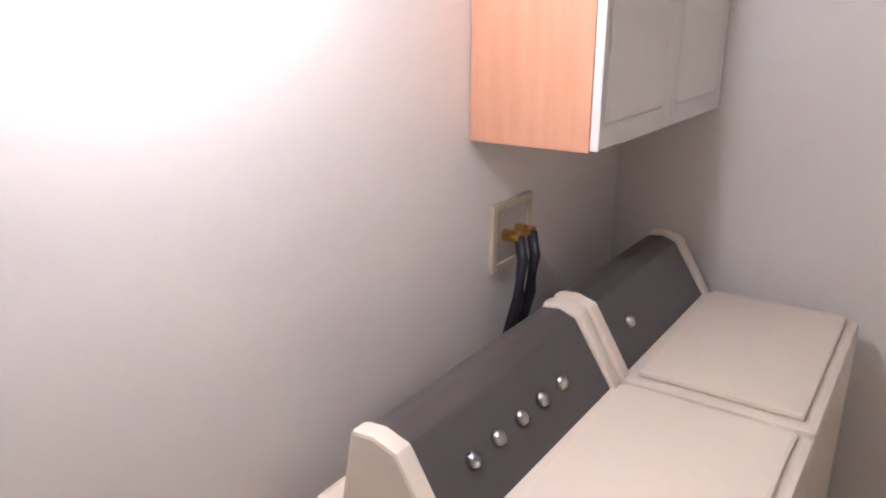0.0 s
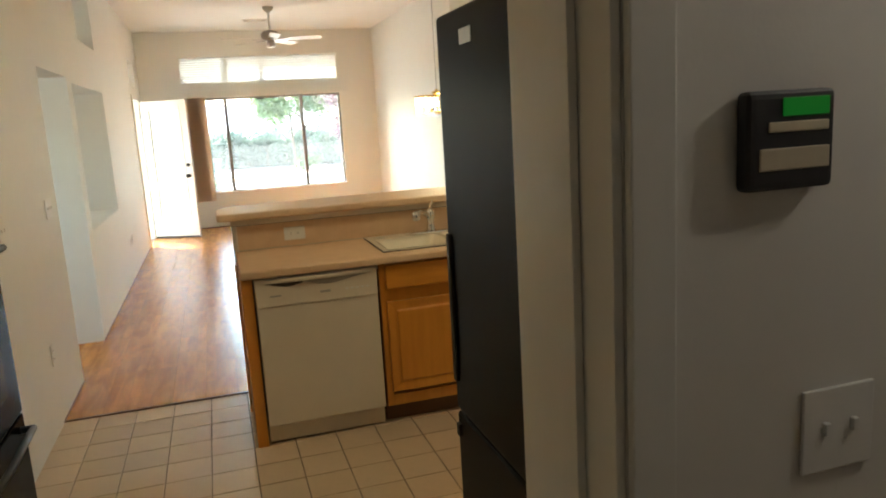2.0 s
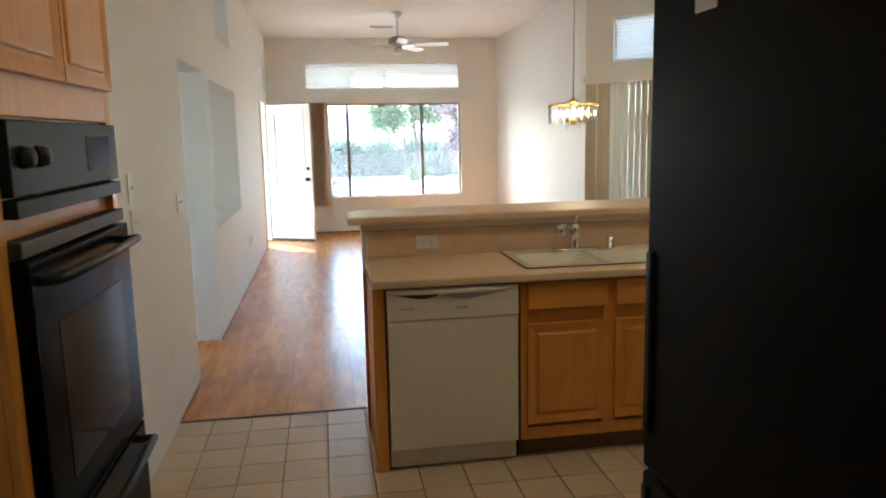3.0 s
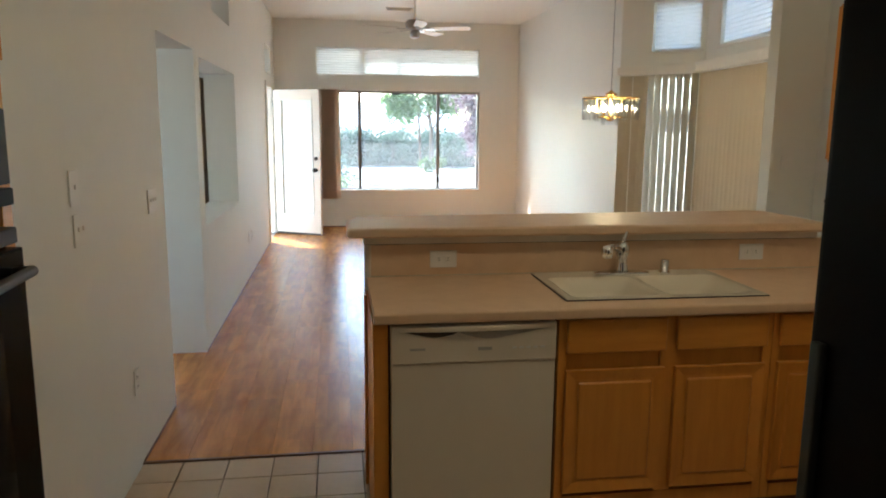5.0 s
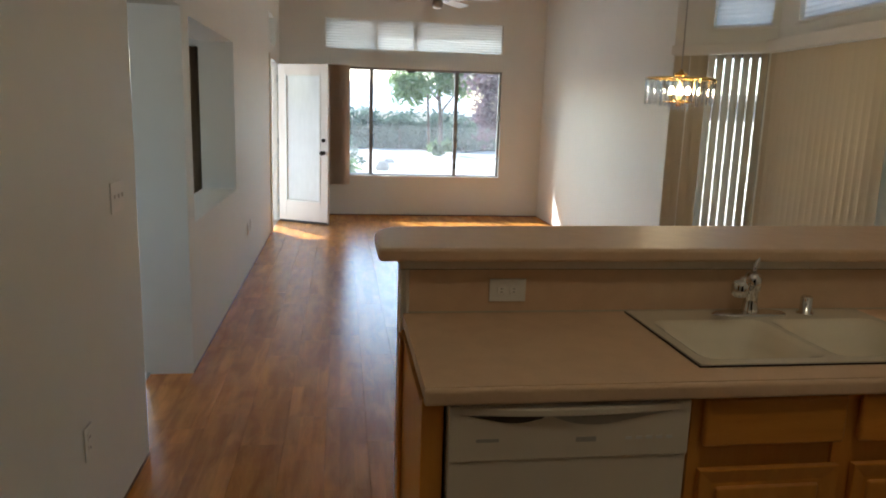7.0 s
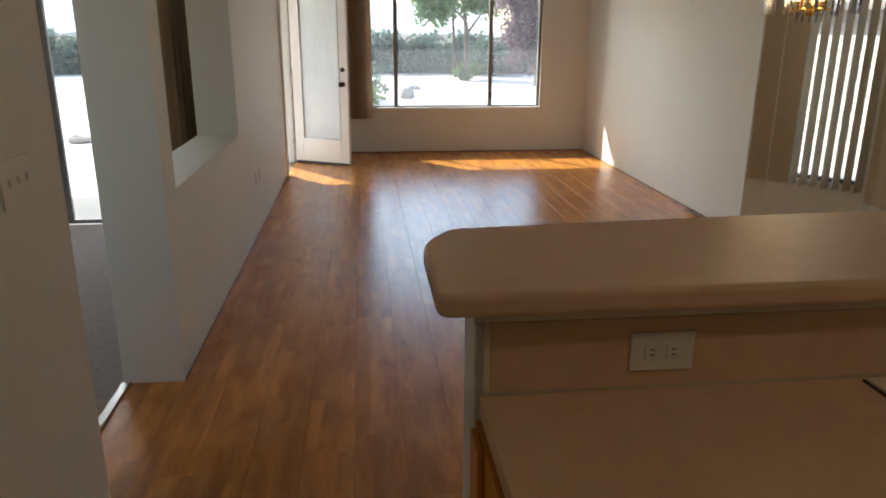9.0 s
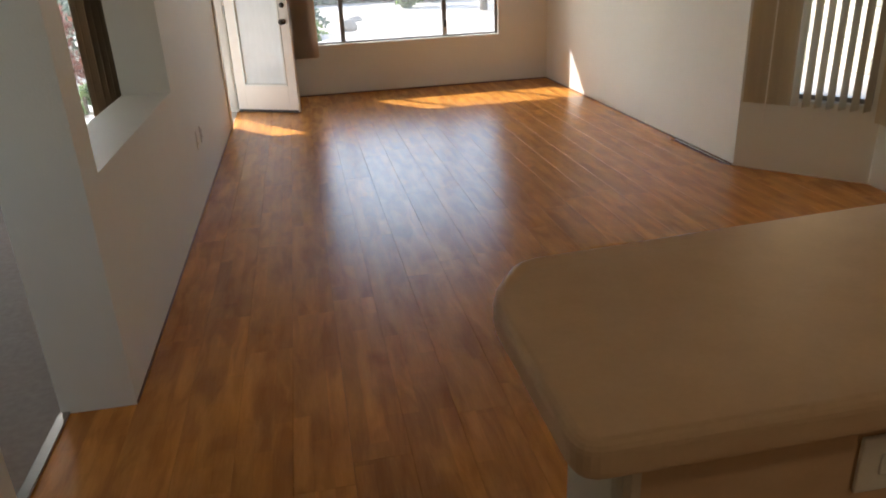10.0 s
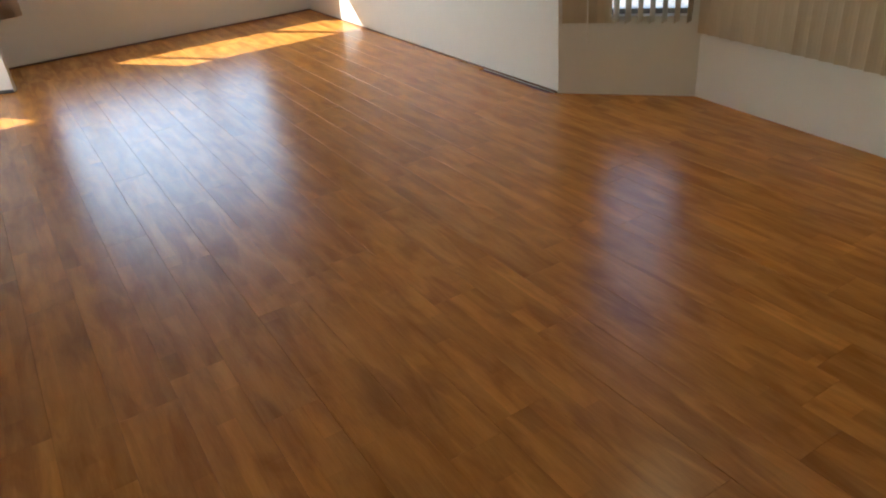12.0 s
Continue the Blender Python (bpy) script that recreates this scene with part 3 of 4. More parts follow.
bead = box(st, -0.006, 0.27, st + 0.02, T + 0.006, 1.90, 0.003)
box(door_w - st - 0.02, -0.006, 0.27, door_w - st, T + 0.006, 1.90, 0.003, bm=bead)
box(st + 0.02, -0.006, 0.27, door_w - st - 0.02, T + 0.006, 0.29, 0.003, bm=bead)
box(st + 0.02, -0.006, 1.88, door_w - st - 0.02, T + 0.006, 1.90, 0.003, bm=bead)
part("glazing_bead", bead, TRIM, door)
part("lite", box(st + 0.02, 0.017, 0.29, door_w - st - 0.02, 0.025, 1.88), FROST, door, "frosted glass lite")
part("sweep", box(0.005, -0.004, -0.008, door_w - 0.005, T + 0.004, 0.02, 0.002), BRONZE_DARK, door)
for side in (-1, 1):
    yk = -0.001 if side < 0 else T + 0.001
    k = turned(lathe([(0.028, 0), (0.028, 0.008), (0.012, 0.012), (0.011, 0.035), (0.026, 0.042), (0.029, 0.058), (0.02, 0.07), (0.004, 0.073)], 18),
               Matrix.Translation((door_w - 0.06, yk, 0.92)) @ Matrix.Rotation(radians(90 if side < 0 else -90), 4, "X"))
    part("knob", k, BRONZE_DARK, door, "dark bronze knob", True)
    k = turned(lathe([(0.026, 0), (0.026, 0.012), (0.018, 0.018), (0.004, 0.02)], 18),
               Matrix.Translation((door_w - 0.06, yk, 1.08)) @ Matrix.Rotation(radians(90 if side < 0 else -90), 4, "X"))
    part("deadbolt", k, BRONZE_DARK, door, "", True)
for z in (0.2, 1.0, 1.8):
    part("hinge", rod((-0.006, -0.004, z), (-0.006, -0.004, z + 0.09), 0.007), STEEL, door)
pf = thing("door_frame", (LX, 0, 0), "white painted frame of the patio door", "door frame", "", "structure")
for a, b in ((10.28, 10.38), (11.20, 11.28)):
    part("casing", box(0.0, a, 0, 0.016, b, 2.12, 0.004), TRIM, pf)
part("casing", box(0.0, 10.38, 2.06, 0.016, 11.20, 2.12, 0.004), TRIM, pf)
for a, b in ((10.38, 10.395), (11.188, 11.20)):
    part("jamb", box(-left_deep, a, 0, 0.0, b, 2.06, 0.002), TRIM, pf)
tw = sliding_window("window_8", Matrix.Translation((LX, 10.36, 2.24)) @ Matrix.Rotation(radians(90), 4, "Z"), 0.82, 0.36, [], "small transom window above the patio door", 0.12)


# ---- kitchen peninsula ----
pony = solid("bar_wall", box(0.075, 3.605, -0.01, 2.69, 3.735, 1.051, 0.006), PAINT, "cream half wall carrying the bar top", "half wall", "structure")


def rounded(points, steps=6):
    """An outline (counter-clockwise) from (x, y, radius) corners."""
    out = []
    n = len(points)
    for i in range(n):
        x, y, r = points[i]
        p = Vector((x, y))
        a = (Vector(points[i - 1][:2]) - p).normalized()
        b = (Vector(points[(i + 1) % n][:2]) - p).normalized()
        if r <= 0:
            out.append((x, y))
            continue
        for k in range(steps + 1):
            s = k / steps
            q = (p + a * r) * (1 - s) ** 2 + p * 2 * s * (1 - s) + (p + b * r) * s * s
            out.append((q.x, q.y))
    return out


def bar_outline(d):
    """The bar's outline, drawn in by d."""
    return rounded([(-0.002 + d, 3.507 + d, 0.03), (2.175 - d, 3.515 + d, 0.03), (2.165 - d, 4.03 - d, 0.13), (0.63, 3.962 - d, 0.2), (0.062 + d, 3.915 - d, 0.03), (-0.002 + d, 3.815, 0.05)])


bar = thing("bar_top", (0, 0, 0), "beige laminate raised bar top with rounded corners", "bar top")
part("surface", slab(bar_outline(0), 1.090, 1.132, 0.012), LAMI_TOP, bar)
part("cap_trim", box(0.068, 3.574, 1.054, 2.17, 3.745, 1.0895, 0.003), BEIGE_PLATE, bar, "cream trim under the overhang")
# dark strip painted where the trim's underside casts its shadow
part("shadow_strip", box(0.072, 3.580, 1.0515, 2.168, 3.738, 1.0535), SLOT, bar, "thin dark strip coloured as the shadow below the trim")
splash = thing("backsplash", (0, 0, 0), "beige laminate backsplash under the bar", "backsplash")
part("panel", box(0.10, 3.588, 0.914, 2.687, 3.604, 1.051, 0.002), LAMI_TOP, splash)
part("caulk", box(0.10, 3.584, 0.9102, 2.687, 3.5878, 0.9155, 0.001), CREAM_BOX, splash, "thin caulk line along the worktop")
part("end_strip", box(0.088, 3.585, 0.912, 0.0995, 3.604, 1.051, 0.002), BEIGE_PLATE, splash)
# worktop with the cut-out of the sink
SX0, SX1, SY0, SY1 = 0.825, 1.595, 3.085, 3.54
top = bmesh.new()
for x0, x1, y0, y1 in ((0.082, SX0, 2.972, 3.587), (SX1, 2.689, 2.972, 3.587), (SX0, SX1, 2.972, SY0), (SX0, SX1, SY1, 3.587)):
    box(x0, y0, 0.874, x1, y1, 0.91, bm=top)
bmesh.ops.remove_doubles(top, verts=top.verts, dist=0.0005)
worktop = solid("worktop", top, LAMI_TOP, "beige laminate worktop with a rolled front edge", "worktop")
part("side_run", box(1.94, 1.98, 0.874, 2.687, 2.947, 0.91, 0.004), LAMI_TOP, worktop)
part("nosing", box(0.078, 2.948, 0.872, 2.689, 2.9715, 0.911, 0.010, seg=4), LAMI_TOP, worktop, "", True)


def sink_bowl(x0, y0, x1, y1, z, depth, bm):
    """An open basin with rounded sides, seen from above."""
    rings = []
    for inset, dz, r in ((0, 0, 0.05), (0.006, -0.002, 0.05), (0.022, -0.012, 0.055), (0.05, -0.055, 0.06), (0.075, -depth + 0.02, 0.06), (0.10, -depth, 0.06)):
        o = rounded([(x0 + inset, y0 + inset, r), (x1 - inset, y0 + inset, r), (x1 - inset, y1 - inset, r), (x0 + inset, y1 - inset, r)], 5)
        rings.append([bm.verts.new((px, py, z + dz)) for px, py in o])
    for a, b in zip(rings, rings[1:]):
        for k in range(len(a)):
            bm.faces.new((a[k], a[(k + 1) % len(a)], b[(k + 1) % len(a)], b[k]))
    bm.faces.new(rings[-1])
    return rings[0]


sink = thing("kitchen_sink", (1.21, 3.315, 0.911), "off-white double-bowl enamel sink set in the worktop", "sink")
sb = bmesh.new()
zz = 0.007
bowls = [(-0.378, -0.215, -0.010, 0.14), (0.010, -0.215, 0.378, 0.14)]
for b_ in bowls:
    sink_bowl(*b_, zz, 0.115, sb)
part("bowl", sb, SINK, sink, "", True)
rim = bmesh.new()
for x0, x1, y0, y1 in ((-0.405, -0.378, -0.25, 0.25), (0.378, 0.405, -0.25, 0.25), (-0.378, 0.378, -0.25, -0.215), (-0.378, 0.378, 0.14, 0.25), (-0.010, 0.010, -0.215, 0.14)):
    box(x0, y0, 0.0, x1, y1, zz, bm=rim)
for x0, y0, x1, y1 in bowls:
    # rounded corner fillets of the two basins
    for cx, cy, sx, sy in ((x0, y0, 1, 1), (x1, y0, -1, 1), (x1, y1, -1, -1), (x0, y1, 1, -1)):
        pts = [(cx, cy)]
        for k in range(6):
            s = k / 5
            q = Vector((cx, cy + sy * 0.05)) * (1 - s) ** 2 + Vector((cx, cy)) * 2 * s * (1 - s) + Vector((cx + sx * 0.05, cy)) * s * s
            pts.append((q.x, q.y))
        vs = [rim.verts.new((px, py, zz)) for px, py in pts]
        f = rim.faces.new(vs)
        if f.normal.z < 0:
            f.normal_flip()
part("rim", rim, SINK, sink)
band = box(-0.410, -0.2545, -0.0005, 0.410, -0.2505, 0.004, 0.001)
box(-0.410, 0.2505, -0.0005, 0.410, 0.2545, 0.004, 0.001, bm=band)
box(-0.410, -0.2505, -0.0005, -0.4055, 0.2505, 0.004, 0.001, bm=band)
box(0.4055, -0.2505, -0.0005, 0.410, 0.2505, 0.004, 0.001, bm=band)
part("seal", band, BRONZE_DARK, sink, "dark seal line round the rim")
for x in (-0.186, 0.186):
    part("drain", turned(lathe([(0.043, 0), (0.043, 0.004), (0.03, 0.005), (0.012, 0.002)], 20), Matrix.Translation((x, -0.03, -0.1075))), CHROME, sink, "chrome drain", True)

faucet = thing("faucet", (1.195, 3.505, 0.918), "chrome single-lever kitchen faucet with a pull-out spout", "faucet")
part("base_plate", turned(lathe([(0.128, 0.0), (0.127, 0.006), (0.115, 0.011), (0.09, 0.012), (0.03, 0.013), (0.002, 0.013)], 36), Matrix.Diagonal((1, 0.30, 1, 1))), CHROME, faucet, "oval chrome base plate", True)
part("body", lathe([(0.030, 0.011), (0.026, 0.022), (0.021, 0.05), (0.021, 0.078), (0.027, 0.084), (0.029, 0.10), (0.028, 0.122), (0.02, 0.138), (0.006, 0.143)], 24), CHROME, faucet, "", True)
part("spout", tube([(0, 0, 0.085), (-0.032, -0.034, 0.115), (-0.064, -0.070, 0.132), (-0.095, -0.105, 0.138), (-0.118, -0.130, 0.132)], 0.0145), CHROME, faucet, "", True)
part("spray_head", turned(lathe([(0.013, 0.0), (0.021, 0.004), (0.025, 0.018), (0.025, 0.036), (0.019, 0.050), (0.004, 0.055)], 20), Matrix.Translation((-0.122, -0.135, 0.096))), CHROME, faucet, "", True)
part("lever", tube([(0, 0, 0.137), (0.006, 0.006, 0.158), (0.016, 0.012, 0.176), (0.020, 0.014, 0.187)], 0.0085), CHROME, faucet, "", True)
soap = thing("soap_dispenser", (1.395, 3.51, 0.918), "short chrome air gap cap on the sink rim", "air gap")
part("cap", lathe([(0.026, 0), (0.026, 0.005), (0.019, 0.007), (0.019, 0.055), (0.016, 0.06)], 20), CHROME, soap, "", True)


def raised_panel(w, h, t=0.02):
    """A cabinet door: stiles and rails round a raised field; x to the right, z up, front towards -y."""
    s = 0.055
    bm = box(0, -t, 0, w, 0, h)
    bm.faces.ensure_lookup_table()
    front = [f for f in bm.faces if f.normal.y < -0.9]
    bmesh.ops.inset_individual(bm, faces=front, thickness=s, depth=0)
    bmesh.ops.translate(bm, vec=(0, 0.010, 0), verts=front[0].verts)
    rim = [e for e in bm.edges if all(abs(v.co.y + t) < 1e-5 for v in e.verts)]
    bmesh.ops.bevel(bm, geom=rim, offset=0.004, segments=2, profile=0.6, affect="EDGES")
    return bm, box(s - 0.006, -t + 0.003, s - 0.006, w - s + 0.006, -0.002, h - s + 0.006, 0.011, seg=3)


def base_unit(x0, x1, fronts, label):
    """A base cabinet whose face stands at y = 3.0, with drawer fronts above doors."""
    w = x1 - x0
    ob = thing("base_cabinet", (x0, 3.0, 0), label, "kitchen cabinet", "peninsula cabinets")
    part("carcass", box(0, 0.022, 0.10, w, 0.585, 0.72), CUPBOARD_IN, ob)
    fr = box(0, 0.0, 0.10, 0.035, 0.021, 0.868, 0.002)
    box(w - 0.035, 0.0, 0.10, w, 0.021, 0.868, 0.002, bm=fr)
    box(0.035, 0.0, 0.10, w - 0.035, 0.021, 0.16, 0.002, bm=fr)
    box(0.035, 0.013, 0.655, w - 0.035, 0.021, 0.74, 0.002, bm=fr)
    box(0.035, 0.0, 0.84, w - 0.035, 0.021, 0.868, 0.002, bm=fr)
    for a, b in zip(fronts, fronts[1:]):
        box(a[1] - x0 - 0.012, 0.003, 0.161, b[0] - x0 + 0.012, 0.0205, 0.839, bm=fr)
    part("face_frame", fr, OAK, ob)
    part("toe_kick", box(0, 0.065, 0, w, 0.08, 0.10), OAK_DARK, ob)
    for a, b in fronts:
        dr = part("drawer_front", turned(box(0, -0.022, 0, b - a, 0, 0.128, 0.010, seg=3), Matrix.Translation((a - x0, -0.001, 0.732))), OAK_FLAT, ob)
        fbm, pbm = raised_panel(b - a, 0.485)
        dd = part("door", turned(fbm, Matrix.Translation((a - x0, -0.001, 0.182))), OAK, ob)
        part("panel", turned(pbm, Matrix.Translation((a - x0, -0.001, 0.182))), OAK, dd)
    return ob


base_unit(0.757, 1.605, [(0.785, 1.170), (1.212, 1.578)], "honey oak sink cabinet with two doors")
base_unit(1.607, 1.935, [(1.630, 1.900)], "narrow honey oak base cabinet beside the sink")
run = base_unit(0.0, 0.92, [(0.06, 0.46), (0.50, 0.90)], "honey oak base cabinet along the kitchen wall")
run.matrix_world = Matrix.Translation((1.965, 2.93, 0)) @ Matrix.Rotation(radians(-90), 4, "Z")
end = thing("end_panel", (0.078, 3.0, 0), "honey oak end panel of the peninsula", "cabinet panel")
part("stile", box(0, 0, 0.0, 0.054, 0.021, 0.870, 0.003), OAK, end)
part("side", box(0, 0.022, 0.0, 0.018, 0.603, 0.851, 0.002), OAK, end)
part("molding", box(-0.012, 0.50, 0.0, -0.001, 0.58, 0.851, 0.003), OAK, end)

dw = thing("dishwasher", (0.136, 3.0, 0), "white built-in dishwasher with a moulded handle recess", "dishwasher")
W = 0.604
part("tub", box(0.004, 0.05, 0.10, W + 0.014, 0.58, 0.868), BLACK_MATT, dw)
part("door_panel", box(0.005, -0.024, 0.112, W - 0.001, 0.044, 0.730, 0.004), WHITE_ENAMEL, dw)
cp = box(0.004, -0.030, 0.7192, W, 0.045, 0.862, 0.006)
part("control_panel", cp, WHITE_ENAMEL, dw)
lip = slab(rounded([(0.03, -0.032, 0), (0.30, -0.060, 0.16), (W - 0.03, -0.032, 0), (W - 0.03, -0.026, 0), (0.03, -0.026, 0)], 10), 0.838, 0.858, 0.005)
part("handle", lip, WHITE_ENAMEL, dw)
# flat plates on the front, coloured for the shade inside the grip recess
for x0, x1, bow, mat, note in ((0.05, 0.225, 0.020, SLOT, "flat dark plate for the shade in the grip recess"), (0.235, W - 0.05, 0.024, GREY_PLASTIC, "flat grey plate for the shaded curve of the grip recess")):
    shade_plate = slab(rounded([(x0, 0.0, 0), ((x0 + x1) / 2 + (0.05 if x0 < 0.1 else -0.06), -bow * 1.6, 0.07), (x1, -0.012 if x0 < 0.1 else 0.0, 0), (x1, 0.0, 0)], 8), 0.0, 0.0012)
    part("recess", turned(shade_plate, Matrix.Translation((0, -0.0304, 0.838)) @ Matrix.Rotation(radians(90), 4, "X")), mat, dw, note)
part("mark", box(0.07, -0.0312, 0.770, 0.125, -0.028, 0.778), GREY_PLASTIC, dw)
part("badge", box(0.315, -0.0312, 0.764, 0.365, -0.028, 0.776), GREY_PLASTIC, dw)
for k in range(5):
    part("button", box(0.44 + k * 0.026, -0.0312, 0.766, 0.456 + k * 0.026, -0.028, 0.774), PLATE, dw)
part("kick_plate", box(0.004, 0.03, 0.006, W, 0.045, 0.108, 0.004), WHITE_ENAMEL, dw, "white kick plate")


# ---- wall plates ----
def wall_plate(name, m, kind, label, w=0.072, h=0.116, mat=PLATE):
    """A plate in the x-z plane, its front towards -y."""
    ob = thing(name, m, label, "outlet" if kind == "socket" else "light switch")
    part("plate", box(-w / 2, -0.006, -h / 2, w / 2, 0, h / 2, 0.0025), mat, ob)
    if kind == "socket":
        wide = w > h
        for s in (-1, 1):
            cx, cz = (s * 0.02, 0) if wide else (0, s * 0.02)
            part("socket", box(cx - 0.014, -0.0085, cz - 0.014, cx + 0.014, -0.005, cz + 0.014, 0.003), PLATE, ob)
            for dx in (-0.005, 0.005):
                a, b = (dx, 0.0) if not wide else (0.0, dx)
                part("slot", box(cx + a - (0.001 if not wide else 0.004), -0.0092, cz + b - (0.004 if not wide else 0.001),
                                 cx + a + (0.001 if not wide else 0.004), -0.008, cz + b + (0.004 if not wide else 0.001)), SLOT, ob)
    else:
        n = max(1, round(w / 0.06))
        for k in range(n):
            cx = (k - (n - 1) / 2) * 0.046
            part("toggle", box(cx - 0.005, -0.013, -0.005, cx + 0.005, -0.004, 0.012, 0.002), PLATE if kind == "switch" else SLOT, ob)
    return ob


TO_EAST = Matrix.Rotation(radians(90), 4, "Z")     # front towards +x
TO_WEST = Matrix.Rotation(radians(-90), 4, "Z")    # front towards -x
wall_plate("outlet", Matrix.Translation((0.412, 3.587, 0.984)), "socket", "white double outlet on the backsplash", 0.118, 0.074)
wall_plate("outlet", Matrix.Translation((1.85, 3.587, 0.992)), "socket", "white double outlet on the backsplash beside the sink", 0.118, 0.074)
wall_plate("light_switch", Matrix.Translation((2.50, 4.359, 1.39)), "switch", "cream toggle switch on the short wall")
wall_plate("light_switch", Matrix.Translation((2.689, 4.22, 1.15)) @ TO_WEST, "dark", "white double switch with dark toggles", 0.116, 0.116)
wall_plate("light_switch", Matrix.Translation((LX + 0.001, 3.20, 1.33)) @ TO_EAST, "switch", "white rocker switch on the hall wall", 0.085, 0.125)
wall_plate("light_switch", Matrix.Translation((LX + 0.001, 3.23, 1.18)) @ TO_EAST, "switch", "cream switch plate below the rocker switch", 0.116, 0.116, PAINT)
wall_plate("light_switch", Matrix.Translation((LX + 0.001, 4.26, 1.18)) @ TO_EAST, "switch", "cream three-way switch beside the den doorway", 0.162, 0.116)
wall_plate("outlet", Matrix.Translation((LX + 0.001, 3.80, 0.41)) @ TO_EAST, "socket", "cream outlet low on the hall wall", 0.072, 0.116, PAINT)
wall_plate("outlet", Matrix.Translation((LX + 0.001, 8.05, 0.42)) @ TO_EAST, "socket", "ivory outlet low on the living-room wall")
wall_plate("outlet", Matrix.Translation((LX + 0.001, 8.26, 0.42)) @ TO_EAST, "socket", "ivory cable plate low on the living-room wall")

# ---- upper cabinet on the kitchen east wall ----
uc = thing("upper_cabinet", Matrix.Translation((2.37, 3.86, 1.39)) @ TO_WEST, "honey oak upper cabinet with raised-panel doors", "kitchen cabinet")
part("carcass", box(0, 0.021, 0, 0.42, 0.316, 0.76, 0.002), OAK, uc)
for a in (0.012,):
    fbm, pbm = raised_panel(0.396, 0.73)
    dd = part("door", turned(fbm, Matrix.Translation((a, 0.019, 0.015))), OAK, uc)
    part("panel", turned(pbm, Matrix.Translation((a, 0.019, 0.015))), OAK, dd)

# ---- refrigerator ----
fr_ = thing("refrigerator", Matrix.Translation((0.652, 1.475, 0)) @ TO_WEST, "tall black refrigerator beside the doorway", "refrigerator")
part("cabinet", box(0.0, 0.075, 0.02, 0.90, 0.78, 1.855, 0.01), FRIDGE_BLACK, fr_)
for nm, z0, z1 in (("door", 0.70, 1.86), ("freezer_drawer", 0.10, 0.692)):
    dd = part(nm, box(0.0, 0.0, z0, 0.90, 0.068, z1, 0.014, seg=3), FRIDGE_BLACK, fr_)
    part("grip", box(0.02, -0.012, z0 + 0.10 if nm == "door" else z1 - 0.07, 0.045, 0.002, z0 + 0.55 if nm == "door" else z1 - 0.03, 0.005), BLACK_MATT, dd)
part("grille", box(0.01, 0.03, 0.015, 0.89, 0.06, 0.095, 0.004), BLACK_MATT, fr_)
part("badge", box(0.20, -0.0025, 1.765, 0.285, 0.001, 1.803, 0.001), STEEL, fr_, "small metal badge")

# ---- wall oven in its tall cabinet ----
ov = thing("oven_cabinet", Matrix.Translation((-0.74, 1.36, 0)) @ TO_EAST, "tall honey oak cabinet around a built-in oven", "oven cabinet")
OW = 0.86
part("carcass", box(0, 0.022, 0.0, OW, 0.55, 2.34, 0.002), OAK, ov)
f2 = box(0, 0, 0.10, 0.05, 0.021, 2.34, 0.003)
box(OW - 0.05, 0, 0.10, OW, 0.021, 2.34, 0.003, bm=f2)
box(0.05, 0, 1.59, OW - 0.05, 0.021, 1.69, 0.003, bm=f2)
box(0.05, 0, 2.28, OW - 0.05, 0.021, 2.34, 0.003, bm=f2)
box(0.05, 0, 0.10, OW - 0.05, 0.021, 0.30, 0.003, bm=f2)
part("face_frame", f2, OAK, ov)
for a in (0.03, 0.435):
    fbm, pbm = raised_panel(0.395, 0.60)
    dd = part("door", turned(fbm, Matrix.Translation((a, -0.001, 1.68))), OAK, ov)
    part("panel", turned(pbm, Matrix.Translation((a, -0.001, 1.68))), OAK, dd)
oven = thing("wall_oven", Matrix.Translation((-0.74, 1.41, 0.32)) @ TO_EAST, "black built-in oven with a grey control panel", "oven")
part("control_panel", box(0.0, -0.022, 1.105, 0.76, 0.020, 1.262, 0.004), OVEN_GREY, oven, "dark grey control panel")
part("trim", box(0.0, -0.026, 1.062, 0.76, 0.020, 1.098, 0.004), OVEN_GREY, oven)
part("trim", box(0.0, -0.026, 0.98, 0.76, 0.020, 1.015, 0.004), BLACK_MATT, oven)
od = part("oven_door", box(0.0, -0.035, 0.35, 0.76, 0.020, 0.972, 0.006), BLACK_GLOSS, oven)
part("window", box(0.13, -0.0365, 0.45, 0.63, -0.03, 0.82, 0.002), BLACK_GLASS, od)
part("handle", tube([(0.06, -0.036, 0.925), (0.065, -0.075, 0.93), (0.38, -0.085, 0.93), (0.695, -0.075, 0.93), (0.70, -0.036, 0.925)], 0.012), BLACK_MATT, od, "", True)
ld = part("lower_door", box(0.0, -0.035, 0.0, 0.76, 0.020, 0.343, 0.006), BLACK_GLOSS, oven)
part("handle", tube([(0.06, -0.036, 0.30), (0.065, -0.075, 0.305), (0.38, -0.085, 0.305), (0.695, -0.075, 0.305), (0.70, -0.036, 0.30)], 0.012), BLACK_MATT, ld, "", True)
for x in (0.06, 0.145):
    kb = turned(lathe([(0.024, 0), (0.022, 0.012), (0.018, 0.024), (0.004, 0.026)], 16), Matrix.Translation((x, -0.022, 1.185)) @ Matrix.Rotation(radians(90), 4, "X"))
    part("knob", kb, BLACK_MATT, oven, "", True)
part("display", box(0.48, -0.0235, 1.14, 0.68, -0.021, 1.23), BLACK_GLASS, oven)

